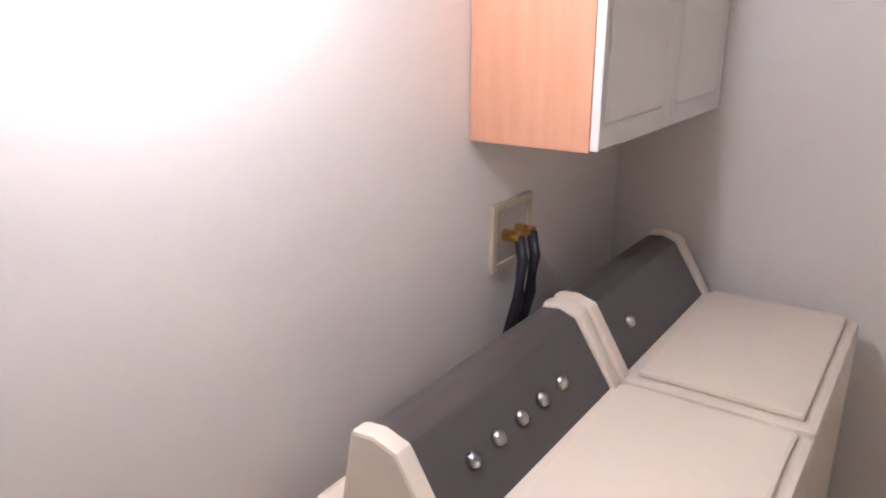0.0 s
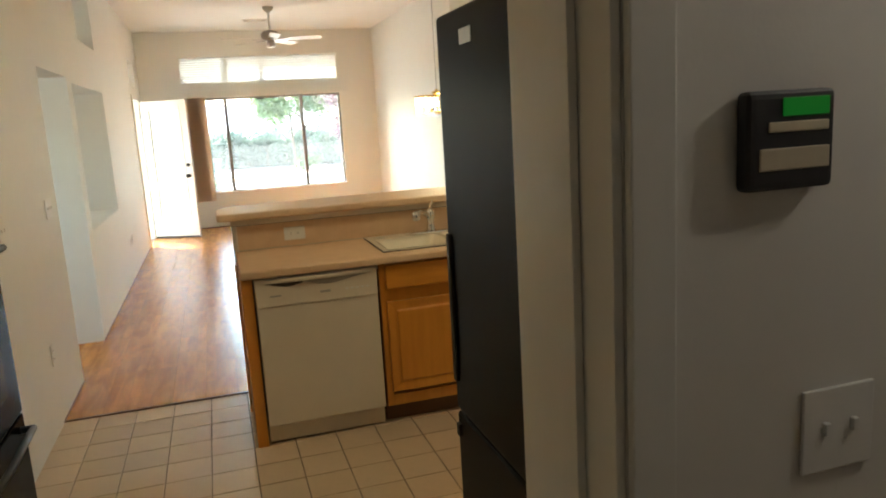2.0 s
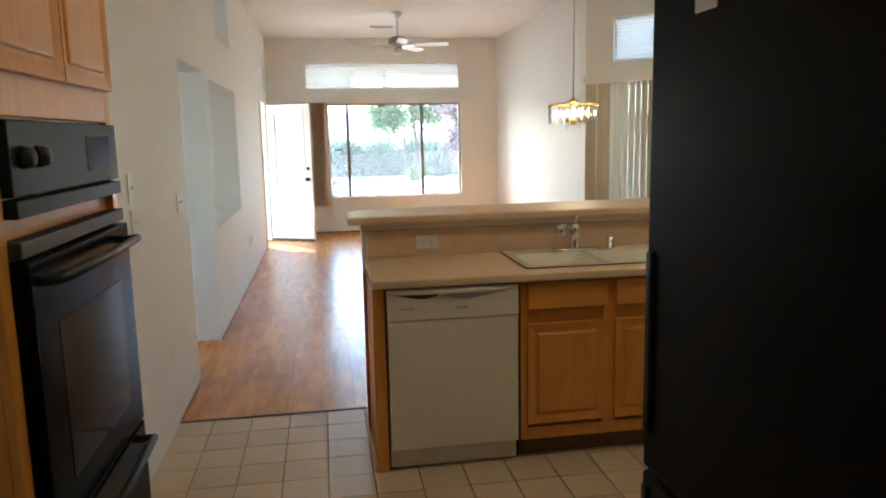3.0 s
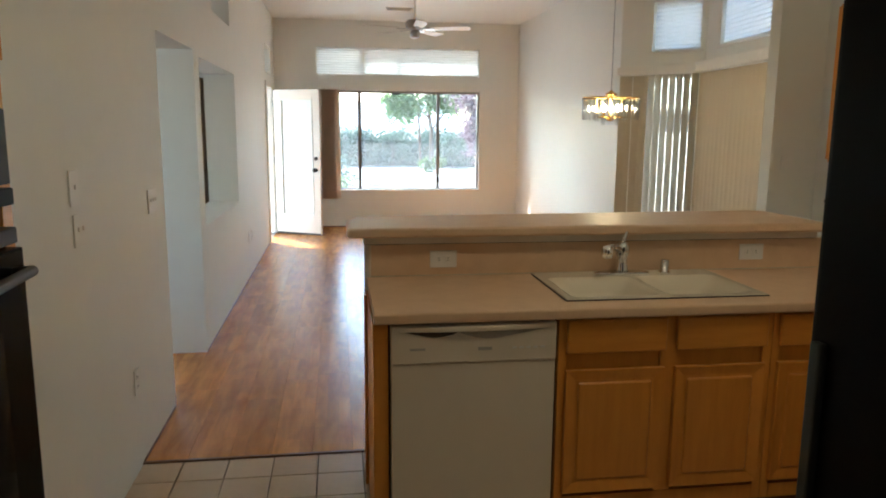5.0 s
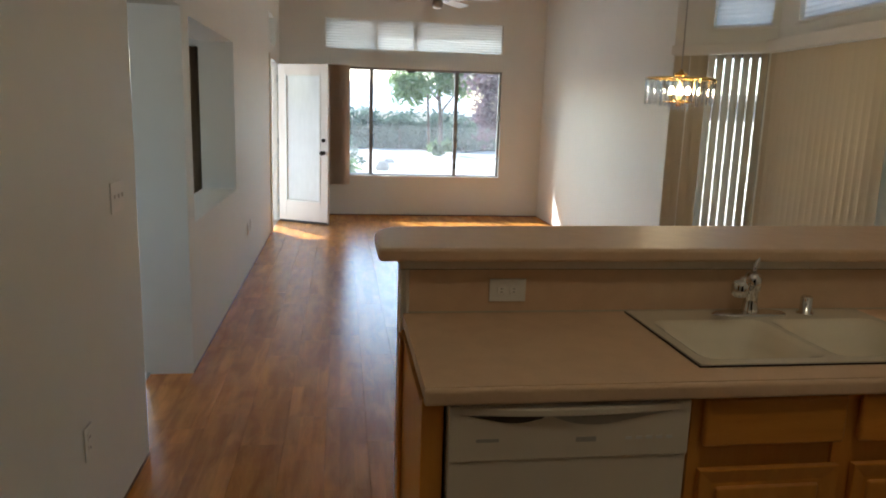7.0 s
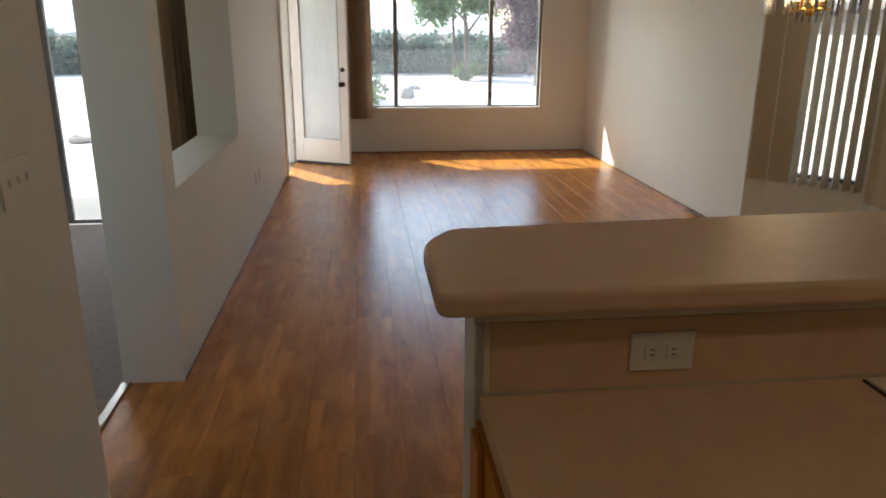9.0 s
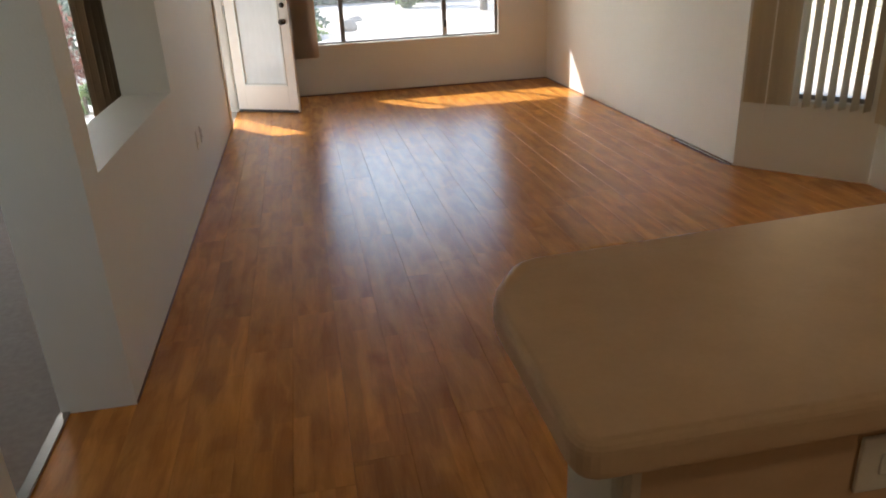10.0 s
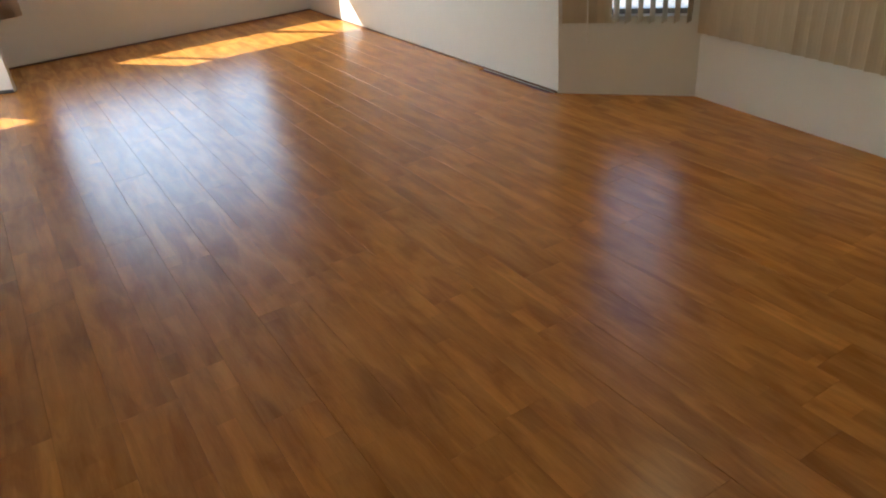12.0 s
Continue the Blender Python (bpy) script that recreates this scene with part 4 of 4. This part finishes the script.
# ---- dining chandelier ----
ch = thing("chandelier", (2.01, 5.85, 1.60), "small brass chandelier with hanging glass prisms, lit", "chandelier")
part("chain", rod((0, 0, 0.20), (0, 0, HIGH - 1.60 - 0.02), 0.004), STEEL, ch)
part("canopy", lathe([(0.02, HIGH - 1.65), (0.06, HIGH - 1.62), (0.062, HIGH - 1.60)], 20), BRASS, ch, "", True)
part("crown", lathe([(0.03, 0.185), (0.05, 0.20), (0.02, 0.215), (0.008, 0.23)], 20), BRASS, ch, "", True)
part("stem", lathe([(0.012, 0.0), (0.03, 0.012), (0.016, 0.03), (0.014, 0.18), (0.03, 0.185)], 16), BRASS, ch, "", True)
for r, z in ((0.205, 0.172), (0.115, 0.172), (0.09, 0.03)):
    ring = tube([(r * math.cos(math.tau * k / 32), r * math.sin(math.tau * k / 32), z) for k in range(33)], 0.006, 6)
    part("ring", ring, BRASS, ch, "", True)
for k in range(8):
    a = math.tau * k / 8
    part("spoke", rod((0, 0, 0.172), (0.205 * math.cos(a), 0.205 * math.sin(a), 0.172), 0.004, steps=6), BRASS, ch)
prism = bmesh.new()
for r, n, z0, z1, s in ((0.205, 34, 0.010, 0.168, 0.010), (0.115, 20, 0.0, 0.168, 0.009), (0.06, 12, -0.03, 0.05, 0.007)):
    for k in range(n):
        a = math.tau * k / n
        merge(prism, rod((r * math.cos(a), r * math.sin(a), z0), (r * math.cos(a), r * math.sin(a), z1), s * 0.4, s, 5))
pr = part("prism_fringe", prism, CRYSTAL, ch, "clear hanging glass prisms")
pr["kind"] = "stuff"
pr.visible_shadow = False
for k in range(4):
    a = math.tau * k / 4 + 0.4
    c = part("candle", rod((0.07 * math.cos(a), 0.07 * math.sin(a), 0.03), (0.07 * math.cos(a), 0.07 * math.sin(a), 0.075), 0.008), BRASS, ch)
    b_ = part("bulb", turned(lathe([(0.006, 0.0), (0.014, 0.014), (0.013, 0.028), (0.003, 0.05)], 12), Matrix.Translation((0.07 * math.cos(a), 0.07 * math.sin(a), 0.075))), BULB, ch, "", True)
    b_.visible_shadow = False

# ---- ceiling fan and vent ----
fan = thing("ceiling_fan", (0.90, 9.40, 2.64), "white five-blade ceiling fan at rest", "ceiling fan")
part("canopy", lathe([(0.02, 0.38), (0.065, 0.42), (0.07, 0.459)], 20), TRIM, fan, "", True)
part("downrod", rod((0, 0, 0.16), (0, 0, 0.41), 0.012), TRIM, fan)
part("motor", lathe([(0.03, 0.03), (0.075, 0.045), (0.115, 0.07), (0.12, 0.12), (0.09, 0.15), (0.03, 0.165)], 28), PEWTER, fan, "", True)
part("switch_cup", lathe([(0.02, -0.055), (0.055, -0.045), (0.06, 0.0), (0.05, 0.035)], 24), STEEL, fan, "", True)
for k in range(5):
    a = math.tau * k / 5 - 0.314
    m = Matrix.Rotation(a, 4, "Z") @ Matrix.Rotation(radians(-12), 4, "X")
    part("blade", turned(slab(rounded([(0.19, -0.055, 0.02), (0.66, -0.07, 0.05), (0.66, 0.07, 0.05), (0.19, 0.055, 0.02)]), 0.050, 0.058), m), TRIM, fan)
    part("blade_iron", turned(slab(rounded([(0.09, -0.018, 0.005), (0.24, -0.03, 0.02), (0.24, 0.03, 0.02), (0.09, 0.018, 0.005)]), 0.041, 0.049), m), STEEL, fan)
vent = thing("ceiling_vent", (0.81, 10.60, HIGH), "white metal air vent in the ceiling", "air vent")
vf = box(-0.18, -0.10, -0.012, 0.18, -0.075, -0.001, 0.002)
box(-0.18, 0.075, -0.012, 0.18, 0.10, -0.001, 0.002, bm=vf)
box(-0.18, -0.075, -0.012, -0.155, 0.075, -0.001, 0.002, bm=vf)
box(0.155, -0.075, -0.012, 0.18, 0.075, -0.001, 0.002, bm=vf)
part("frame", vf, TRIM, vent)
part("backing", box(-0.155, -0.075, -0.004, 0.155, 0.075, -0.0005), SLOT, vent)
for k in range(6):
    part("slat", turned(box(-0.155, -0.012, -0.001, 0.155, 0.012, 0.001), Matrix.Translation((0, -0.062 + k * 0.025, -0.008)) @ Matrix.Rotation(radians(35), 4, "X")), TRIM, vent)

# ---- laundry ----
kp = thing("alarm_keypad", (0.662, 0.169, 1.537), "dark wall keypad with a green display", "keypad")
part("case", box(-0.066, -0.024, -0.058, 0.060, 0, 0.058, 0.010, seg=3), BLACK_MATT, kp)
part("display", box(-0.018, -0.0255, 0.028, 0.048, -0.02, 0.049, 0.001), DISPLAY, kp, "glowing green display")
part("button_strip", box(-0.038, -0.0258, 0.010, 0.048, -0.02, 0.022, 0.002), CREAM_BOX, kp, "pale button strip")
part("button_strip", box(-0.050, -0.0258, -0.034, 0.050, -0.02, -0.008, 0.002), CREAM_BOX, kp, "pale button strip")
wall_plate("light_switch", Matrix.Translation((0.765, 0.169, 1.153)), "switch", "white double switch below the keypad", 0.116, 0.116)
lc = thing("wall_cabinet", (2.12, -0.145, 1.39), "light oak wall cabinet above the dryer", "cabinet")
part("carcass", box(0, 0.02, 0, 0.90, 0.313, 0.80, 0.002), PALE_OAK, lc)
for a in (0.004, 0.452):
    fbm, pbm = raised_panel(0.444, 0.79)
    dd = part("door", turned(fbm, Matrix.Translation((a, 0.019, 0.005))), TRIM, lc, "white painted door")
    part("panel", turned(pbm, Matrix.Translation((a, 0.019, 0.005))), TRIM, dd)


def laundry_machine(name, x0, w, label, knobs):
    ob = thing(name, (x0, 0.10, -0.03), label, name)
    part("body", box(0, -0.72, 0.045, w, -0.02, 0.885, 0.015), WHITE_ENAMEL, ob)
    part("lid", box(0.03, -0.69, 0.887, w - 0.03, -0.33, 0.903, 0.008), WHITE_ENAMEL, ob)
    def wedge(x0, x1, grow):
        bm = bmesh.new()
        f = bm.faces.new([bm.verts.new((x0, y, z)) for y, z in ((-0.305 - grow, 0.880), (-0.205 - grow, 1.035 + grow), (-0.165, 1.05 + grow), (-0.12, 1.045 + grow), (-0.085, 0.880))])
        ext = bmesh.ops.extrude_face_region(bm, geom=[f])
        bmesh.ops.translate(bm, vec=(x1 - x0, 0, 0), verts=[g for g in ext["geom"] if isinstance(g, bmesh.types.BMVert)])
        bmesh.ops.recalc_face_normals(bm, faces=bm.faces)
        bmesh.ops.bevel(bm, geom=bm.edges[:], offset=0.008, segments=2, profile=0.6, affect="EDGES")
        return bm
    part("console", wedge(0.04, w - 0.04, 0.0), CONSOLE, ob, "dark grey sloped console")
    for a in (0.0, w - 0.04):
        part("end_cap", wedge(a, a + 0.04, 0.010), WHITE_ENAMEL, ob, "white console end cap")
    slope = Vector((0, 0.100, 0.155)).normalized()
    for k in range(knobs):
        c = Vector((0.16 + k * 0.085, -0.305, 0.880)) + slope * 0.095
        out = Vector((0, -slope.z, slope.y))
        kb = turned(lathe([(0.017, 0), (0.015, 0.012), (0.004, 0.018)], 14), Matrix.Translation(c - out * 0.002) @ out.to_track_quat("Z", "Y").to_matrix().to_4x4())
        part("knob", kb, STEEL, ob, "small metal knob", True)
    return ob


laundry_machine("washing_machine", 1.48, 0.71, "white top-load washing machine with a dark console", 5)
laundry_machine("clothes_dryer", 2.205, 0.69, "white clothes dryer with a dark console", 1)
wb = thing("washer_outlet_box", (2.315, 0.169, 1.125), "recessed cream water supply box with black hoses", "outlet box")
bx = box(-0.10, -0.012, -0.09, -0.08, 0, 0.09, 0.002)
box(0.08, -0.012, -0.09, 0.10, 0, 0.09, 0.002, bm=bx)
box(-0.08, -0.012, 0.07, 0.08, 0, 0.09, 0.002, bm=bx)
box(-0.08, -0.012, -0.09, 0.08, 0, -0.07, 0.002, bm=bx)
part("frame", bx, CREAM_BOX, wb)
part("back", box(-0.08, -0.004, -0.07, 0.08, -0.001, 0.07), GREY_PLASTIC, wb)
for x in (-0.035, 0.03):
    part("valve", rod((x, -0.005, 0.0), (x, -0.055, 0.0), 0.016), BRASS, wb)
    part("hose", tube([(x, -0.05, 0.0), (x - 0.005, -0.065, -0.06), (x - 0.015, -0.06, -0.16), (x - 0.03, -0.03, -0.30)], 0.015), HOSE, wb, "black rubber hose", True)
# pendant added out of sight, to carry the laundry fill light
pl = thing("added_pendant", (1.30, -0.11, 2.44), "unseen lit pendant added for the bright spot on the laundry wall", "pendant lamp")
part("canopy", lathe([(0.02, -0.03), (0.06, -0.022), (0.065, -0.001)], 20), TRIM, pl, "", True)
part("stem", rod((0, 0, -0.29), (0, 0, -0.02), 0.008), STEEL, pl)
pg = part("globe", lathe([(0.005, -0.455), (0.05, -0.44), (0.075, -0.40), (0.078, -0.36), (0.055, -0.315), (0.02, -0.29)], 24), DOME, pl, "glowing frosted globe", True)
pg.visible_shadow = False
kl = thing("ceiling_lamp", (1.15, 1.95, HIGH), "round frosted kitchen ceiling lamp, lit", "ceiling lamp")
part("base", lathe([(0.14, -0.025), (0.145, -0.001)], 28), TRIM, kl, "", True)
dg = part("dome", lathe([(0.01, -0.09), (0.08, -0.08), (0.125, -0.055), (0.14, -0.026)], 28), DOME, kl, "glowing frosted dome", True)
dg.visible_shadow = False


# ---- the yard ----
solid("ground", box(-300, -200, -0.6, 300, 400, -0.125), GRAVEL, "pale desert gravel yard", "ground", "structure")
solid("patio", box(-7.5, 8.55, -0.3, SX - 0.001, 15.5, -0.06), CONCRETE, "pale concrete patio", "patio", "structure")


def bush(name, at, spread, n, size, mat, label, seed):
    ob = thing(name, at, label, "shrub")
    foliage("leaves", n, spread, size, mat, ob, seed, 0.35, "stuff")
    part("stem", rod((0, 0, -spread[2] - 0.02), (0, 0, 0), 0.03, 0.02), BARK, ob)
    return ob


hedge = thing("hedge", (0, 31.2, -0.125), "tall clipped grey-green hedge along the yard", "hedge")
for k in range(16):
    ob = foliage("leaves", 2600, (1.3, 0.6, 0.80), 0.10, LEAF, hedge, 40 + k, 0.3, "stuff")
    ob.location = (-17 + k * 1.75, (k % 3) * 0.25, 0.78)
    low = foliage("leaves", 2000, (1.3, 0.5, 0.45), 0.11, LEAF, hedge, 80 + k, 0.2, "stuff")
    low.location = (-17 + k * 1.75, 0.1 + (k % 3) * 0.2, 0.34)
    part("stem", rod((-17 + k * 1.75, 0, 0), (-17 + k * 1.75, 0, 0.8), 0.06, 0.04), BARK, hedge)


def tree(name, at, trunk, limbs, crowns, mat, label, seed):
    ob = thing(name, at, label, "tree")
    for a, b, r0, r1 in trunk:
        part("trunk", rod(a, b, r0, r1), BARK, ob)
    for a, b, r0, r1 in limbs:
        part("limb", rod(a, b, r0, r1, 7), BARK, ob)
    for i, (c, s, n, size) in enumerate(crowns):
        f = foliage("crown", n, s, size, mat, ob, seed + i, 0.45, "stuff")
        f.location = c
    return ob


tree("tree", (3.55, 29.0, -0.125), [((-0.35, 0, -0.1), (-0.45, 0, 2.2), 0.06, 0.04), ((0.1, 0, -0.1), (0.05, 0, 1.5), 0.11, 0.08), ((0.05, 0, 1.45), (-0.1, 0.1, 3.0), 0.08, 0.04)],
     [((0.05, 0, 1.5), (0.9, 0.2, 2.6), 0.05, 0.02), ((-0.05, 0, 2.0), (-1.0, 0.1, 2.9), 0.05, 0.02), ((0, 0, 2.4), (0.5, -0.3, 3.6), 0.04, 0.015)],
     [((-0.9, 0, 2.55), (0.95, 0.8, 0.75), 1500, 0.10), ((0.5, 0, 2.7), (1.1, 0.8, 0.7), 1500, 0.10), ((0.0, 0.1, 3.5), (1.6, 1.0, 0.9), 2200, 0.10)],
     LEAF_LIGHT, "light green yard tree with a forked slender trunk", 7)
tree("tree", (5.15, 24.5, -0.125), [((0, 0, -0.1), (0, 0, 0.9), 0.12, 0.09)],
     [((0, 0, 0.85), (-0.9, 0, 2.2), 0.06, 0.02), ((0, 0, 0.85), (0.7, 0.2, 2.4), 0.06, 0.02), ((0, 0, 0.9), (0.0, -0.2, 2.8), 0.06, 0.02)],
     [((-0.5, 0, 1.65), (0.95, 0.8, 0.95), 2200, 0.085), ((0.6, 0, 1.5), (1.0, 0.8, 1.1), 3000, 0.085), ((0.1, 0, 2.9), (1.5, 1.0, 0.9), 2600, 0.085)],
     LEAF_PURPLE, "plum tree with dark purple leaves", 17)
bush("yucca", (3.35, 27.4, 0.22), (0.42, 0.4, 0.36), 420, 0.15, LEAF_LIGHT, "small bright green shrub in the gravel", 3)
bush("shrub", (-0.25, 20.5, 0.42), (0.8, 0.7, 0.55), 1500, 0.07, LEAF, "round green shrub near the window", 5)
bush("shrub", (-0.05, 17.0, 0.12), (0.5, 0.4, 0.26), 700, 0.05, LEAF_LIGHT, "low yellow-green shrub near the window", 6)
bush("shrub", (4.6, 30.0, 0.55), (1.1, 0.8, 0.7), 1500, 0.09, LEAF, "round shrub at the end of the hedge", 8)


def boulder(at, s, seed, label):
    bm = bmesh.new()
    bmesh.ops.create_icosphere(bm, subdivisions=3, radius=1)
    for v in bm.verts:
        v.co *= 1 + 0.25 * noise.noise(v.co * 1.4 + Vector((seed, 0, 0)))
        v.co = Vector((v.co.x * s[0], v.co.y * s[1], v.co.z * s[2]))
    ob = solid("rock", bm, ROCK, label, "rock", "", Matrix.Translation(at))
    return ob


boulder((0.98, 20.8, -0.02), (0.17, 0.15, 0.19), 2, "small grey rock on the gravel")
boulder((1.3, 23.5, -0.08), (0.22, 0.16, 0.10), 5, "flat grey rock on the gravel")
ub = thing("utility_box", (6.4, 32.0, -0.125), "grey utility box at the edge of the yard", "utility box")
part("cabinet", box(-0.45, -0.3, 0, 0.45, 0.3, 0.85, 0.03), STUCCO, ub)
part("lid", box(-0.48, -0.33, 0.85, 0.48, 0.33, 0.92, 0.02), CONCRETE, ub)

# neighbour's house with a pale tile roof
nh = thing("house", (-2.0, 46.0, -0.125), "neighbouring stucco house with a pale tile roof", "house")
part("wall", box(-22, 0, -0.3, 9.0, 9, 1.42), STUCCO, nh)
verts_all, faces_all = [], []
cols, rows_ = 150, 8
for i in range(rows_):
    for j in range(cols):
        x = -22.5 + 32.0 * j / cols
        y = -0.6 + 4.6 * i / rows_
        z = 1.36 + 1.75 * i / rows_
        own = bmesh.new()
        w_ = 32.0 / cols
        ring0 = [own.verts.new((x + w_ * (0.5 - 0.5 * math.cos(math.pi * q / 4)), y, z + 0.085 * math.sin(math.pi * q / 4))) for q in range(5)]
        ring1 = [own.verts.new((v.co.x, y + 0.62, v.co.z + 0.205)) for v in ring0]
        for q in range(4):
            own.faces.new((ring0[q], ring0[q + 1], ring1[q + 1], ring1[q]))
        own.faces.new(ring0)
        base = len(verts_all)
        own.verts.index_update()
        verts_all += [tuple(v.co) for v in own.verts]
        faces_all += [tuple(base + v.index for v in f.verts) for f in own.faces]
        own.free()
rm = bpy.data.meshes.new("roof_tiles")
rm.from_pydata(verts_all, [], faces_all)
rm.materials.append(ROOF_TILE)
ro = new("roof_tiles", rm)
ro.parent = nh
ro["kind"] = "stuff"
part("roof", slab([(-22.5, -0.6), (9.5, -0.6), (9.5, 8.6), (-22.5, 8.6)], 1.22, 1.34), STUCCO, nh)
gable = bmesh.new()
prof = [(-0.6, 1.34), (4.0, 3.09), (8.6, 1.34)]
for x in (9.48, -22.48):
    gable.faces.new([gable.verts.new((x, y, z)) for y, z in prof])
gable.faces.new([gable.verts.new(p) for p in ((-22.48, 4.0, 3.09), (9.48, 4.0, 3.09), (9.48, 8.6, 1.34), (-22.48, 8.6, 1.34))])
part("gable", gable, STUCCO, nh)
for k in range(40):
    part("ridge_tile", rod((-22.4 + k * 0.8, 4.0, 3.10), (-21.65 + k * 0.8, 4.0, 3.13), 0.12, 0.10, 8), ROOF_TILE, nh)

# side yard block wall seen through the bay blinds, and the strip beyond the den door
bw = thing("block_wall", (6.6, 0, -0.125), "cream concrete block garden wall in full sun", "garden wall", "", "structure")
part("mortar", box(0.02, 8.5, 0, 0.18, 22.5, 1.58), MORTAR, bw)
blk = as_mesh("block", box(0, 0.006, 0.006, 0.2, 0.394, 0.194, 0.008), BLOCK)
for i in range(8):
    for j in range(35):
        o = new("block", blk)
        o.parent = bw
        o.location = (0, 8.6 + j * 0.4 + (0.2 if i % 2 else 0) - 0.1, i * 0.2)
# unseen block, added as a warm reflector on the kitchen side
sh_ = thing("bounce_house", (8.0, 0.0, -0.125), "unseen tan stucco block added to bounce warm sunlight", "house")
part("wall", box(0, -4, 0, 8, 7.5, 3.1), STUCCO, sh_)
part("eave", box(-0.4, -4.4, 3.1, 8, 7.9, 3.3, 0.03), STUCCO, sh_)
sh_ = thing("garage", (11.5, 15.0, -0.125), "stucco garage beyond the garden wall, coloured dark as if in shade", "garage")
part("wall", box(0, 0, 0, 7, 16, 2.1), SHADED_STUCCO, sh_)
part("eave", box(-0.5, -0.5, 2.1, 7.5, 16.5, 2.3, 0.03), SHADED_STUCCO, sh_)

bush("shrub", (-3.55, 16.2, 0.55), (0.9, 0.8, 0.75), 1800, 0.06, LEAF, "green shrub beyond the patio", 21)
bush("flowering_shrub", (-3.3, 14.6, 0.40), (0.75, 0.6, 0.55), 1300, 0.05, LEAF_RED, "shrub with red flowers beside the patio", 22)
bush("shrub", (-2.75, 12.2, 0.14), (0.24, 0.24, 0.22), 400, 0.05, LEAF_LIGHT, "small grey-green plant at the patio edge", 23)
for k in range(7):
    boulder((-4.2 + k * 0.33, 13.4 + 0.2 * (k % 3), -0.05), (0.16 + 0.03 * (k % 2), 0.13, 0.11), 30 + k, "grey edging rock beside the patio")

# ---- floor pieces ----
rng = random.Random(4)
PW, PL, GAP = 0.193, 1.215, 0.0006
plank_cache = {}


def plank_mesh(x_len, y_len):
    key = (round(x_len, 3), round(y_len, 3))
    if key not in plank_cache:
        plank_cache[key] = as_mesh("plank", box(0, 0, -0.010, x_len, y_len, 0.0, 0.0006, seg=1), LAMINATE)
    return plank_cache[key]


def right_edge(y):
    if y < 4.60:
        return 2.689
    if y < 5.40:
        return 2.69 + 0.51 * (y - 4.6) / 0.8
    if y < 6.94:
        return 3.20 + 0.12 * (y - 5.4) / 1.54
    if y < 7.61:
        return 3.32 - 0.55 * (y - 6.94) / 0.67
    return 2.77


x = LX
while x < 3.3:
    w = PW
    y = 3.846 - rng.uniform(0, PL)
    while y < FY:
        y0, y1 = max(y, 3.846), min(y + PL, FY)
        if y1 - y0 > 0.03:
            lim = max(right_edge(y0), right_edge(y1), right_edge(min(max(6.94, y0), y1)))
            ww = min(w, lim - x)
            if ww > 0.02:
                inner = min(right_edge(y0), right_edge(y1), lim)
                if x + ww > inner + 0.001:
                    bm = box(0, 0, -0.010, ww - GAP, y1 - y0 - GAP, 0.0, 0.0006, seg=1)
                    for p, q in ((BAY_A, BAY_B), (BAY_B, BAY_C), (BAY_C, BAY_D), ((RX, FY), BAY_A)):
                        if min(p[1], q[1]) < y1 and max(p[1], q[1]) > y0:
                            n_ = Vector((-(q[1] - p[1]), q[0] - p[0], 0)).normalized()
                            if p == (RX, FY) and y0 < BAY_A[1]:
                                continue
                            bmesh.ops.bisect_plane(bm, geom=bm.verts[:] + bm.edges[:] + bm.faces[:], plane_co=(p[0] - x, p[1] - y0, 0), plane_no=n_, clear_outer=True)
                    if not bm.faces:
                        bm.free()
                        y += PL
                        continue
                    me = as_mesh("plank", bm, LAMINATE)
                else:
                    me = plank_mesh(ww - GAP, y1 - y0 - GAP)
                o = new("plank", me)
                o.location = (x, y0, 0)
                o.parent = wood_floor
        y += PL
    x += w

P = 0.206
tile_full = as_mesh("tile", box(0.0025, 0.0025, -0.009, P - 0.0025, P - 0.0025, 0.0, 0.0016, seg=1), TILE)
X0, Y1 = -0.148 - 4 * P, 3.63 + P
for i in range(-1, 17):
    for j in range(0, 17):
        xa, ya = X0 + i * P, Y1 - (j + 1) * P
        x0, x1, y0, y1 = max(xa, -0.949), min(xa + P, 2.68), max(ya, 0.452), min(ya + P, 3.824)
        if x1 - x0 < 0.02 or y1 - y0 < 0.02 or (x0 > 0.10 and y0 > 3.05) or (x0 > 0.75 and y0 < 1.2) or x0 > 2.1:
            continue
        if x1 - x0 > P - 0.001 and y1 - y0 > P - 0.001:
            o = new("tile", tile_full)
        else:
            o = new("tile", as_mesh("tile", box(0.0025, 0.0025, -0.009, x1 - x0 - 0.0025, y1 - y0 - 0.0025, 0.0, 0.0016, seg=1), TILE))
        o.location = (x0, y0, 0)
        o.parent = tile_floor
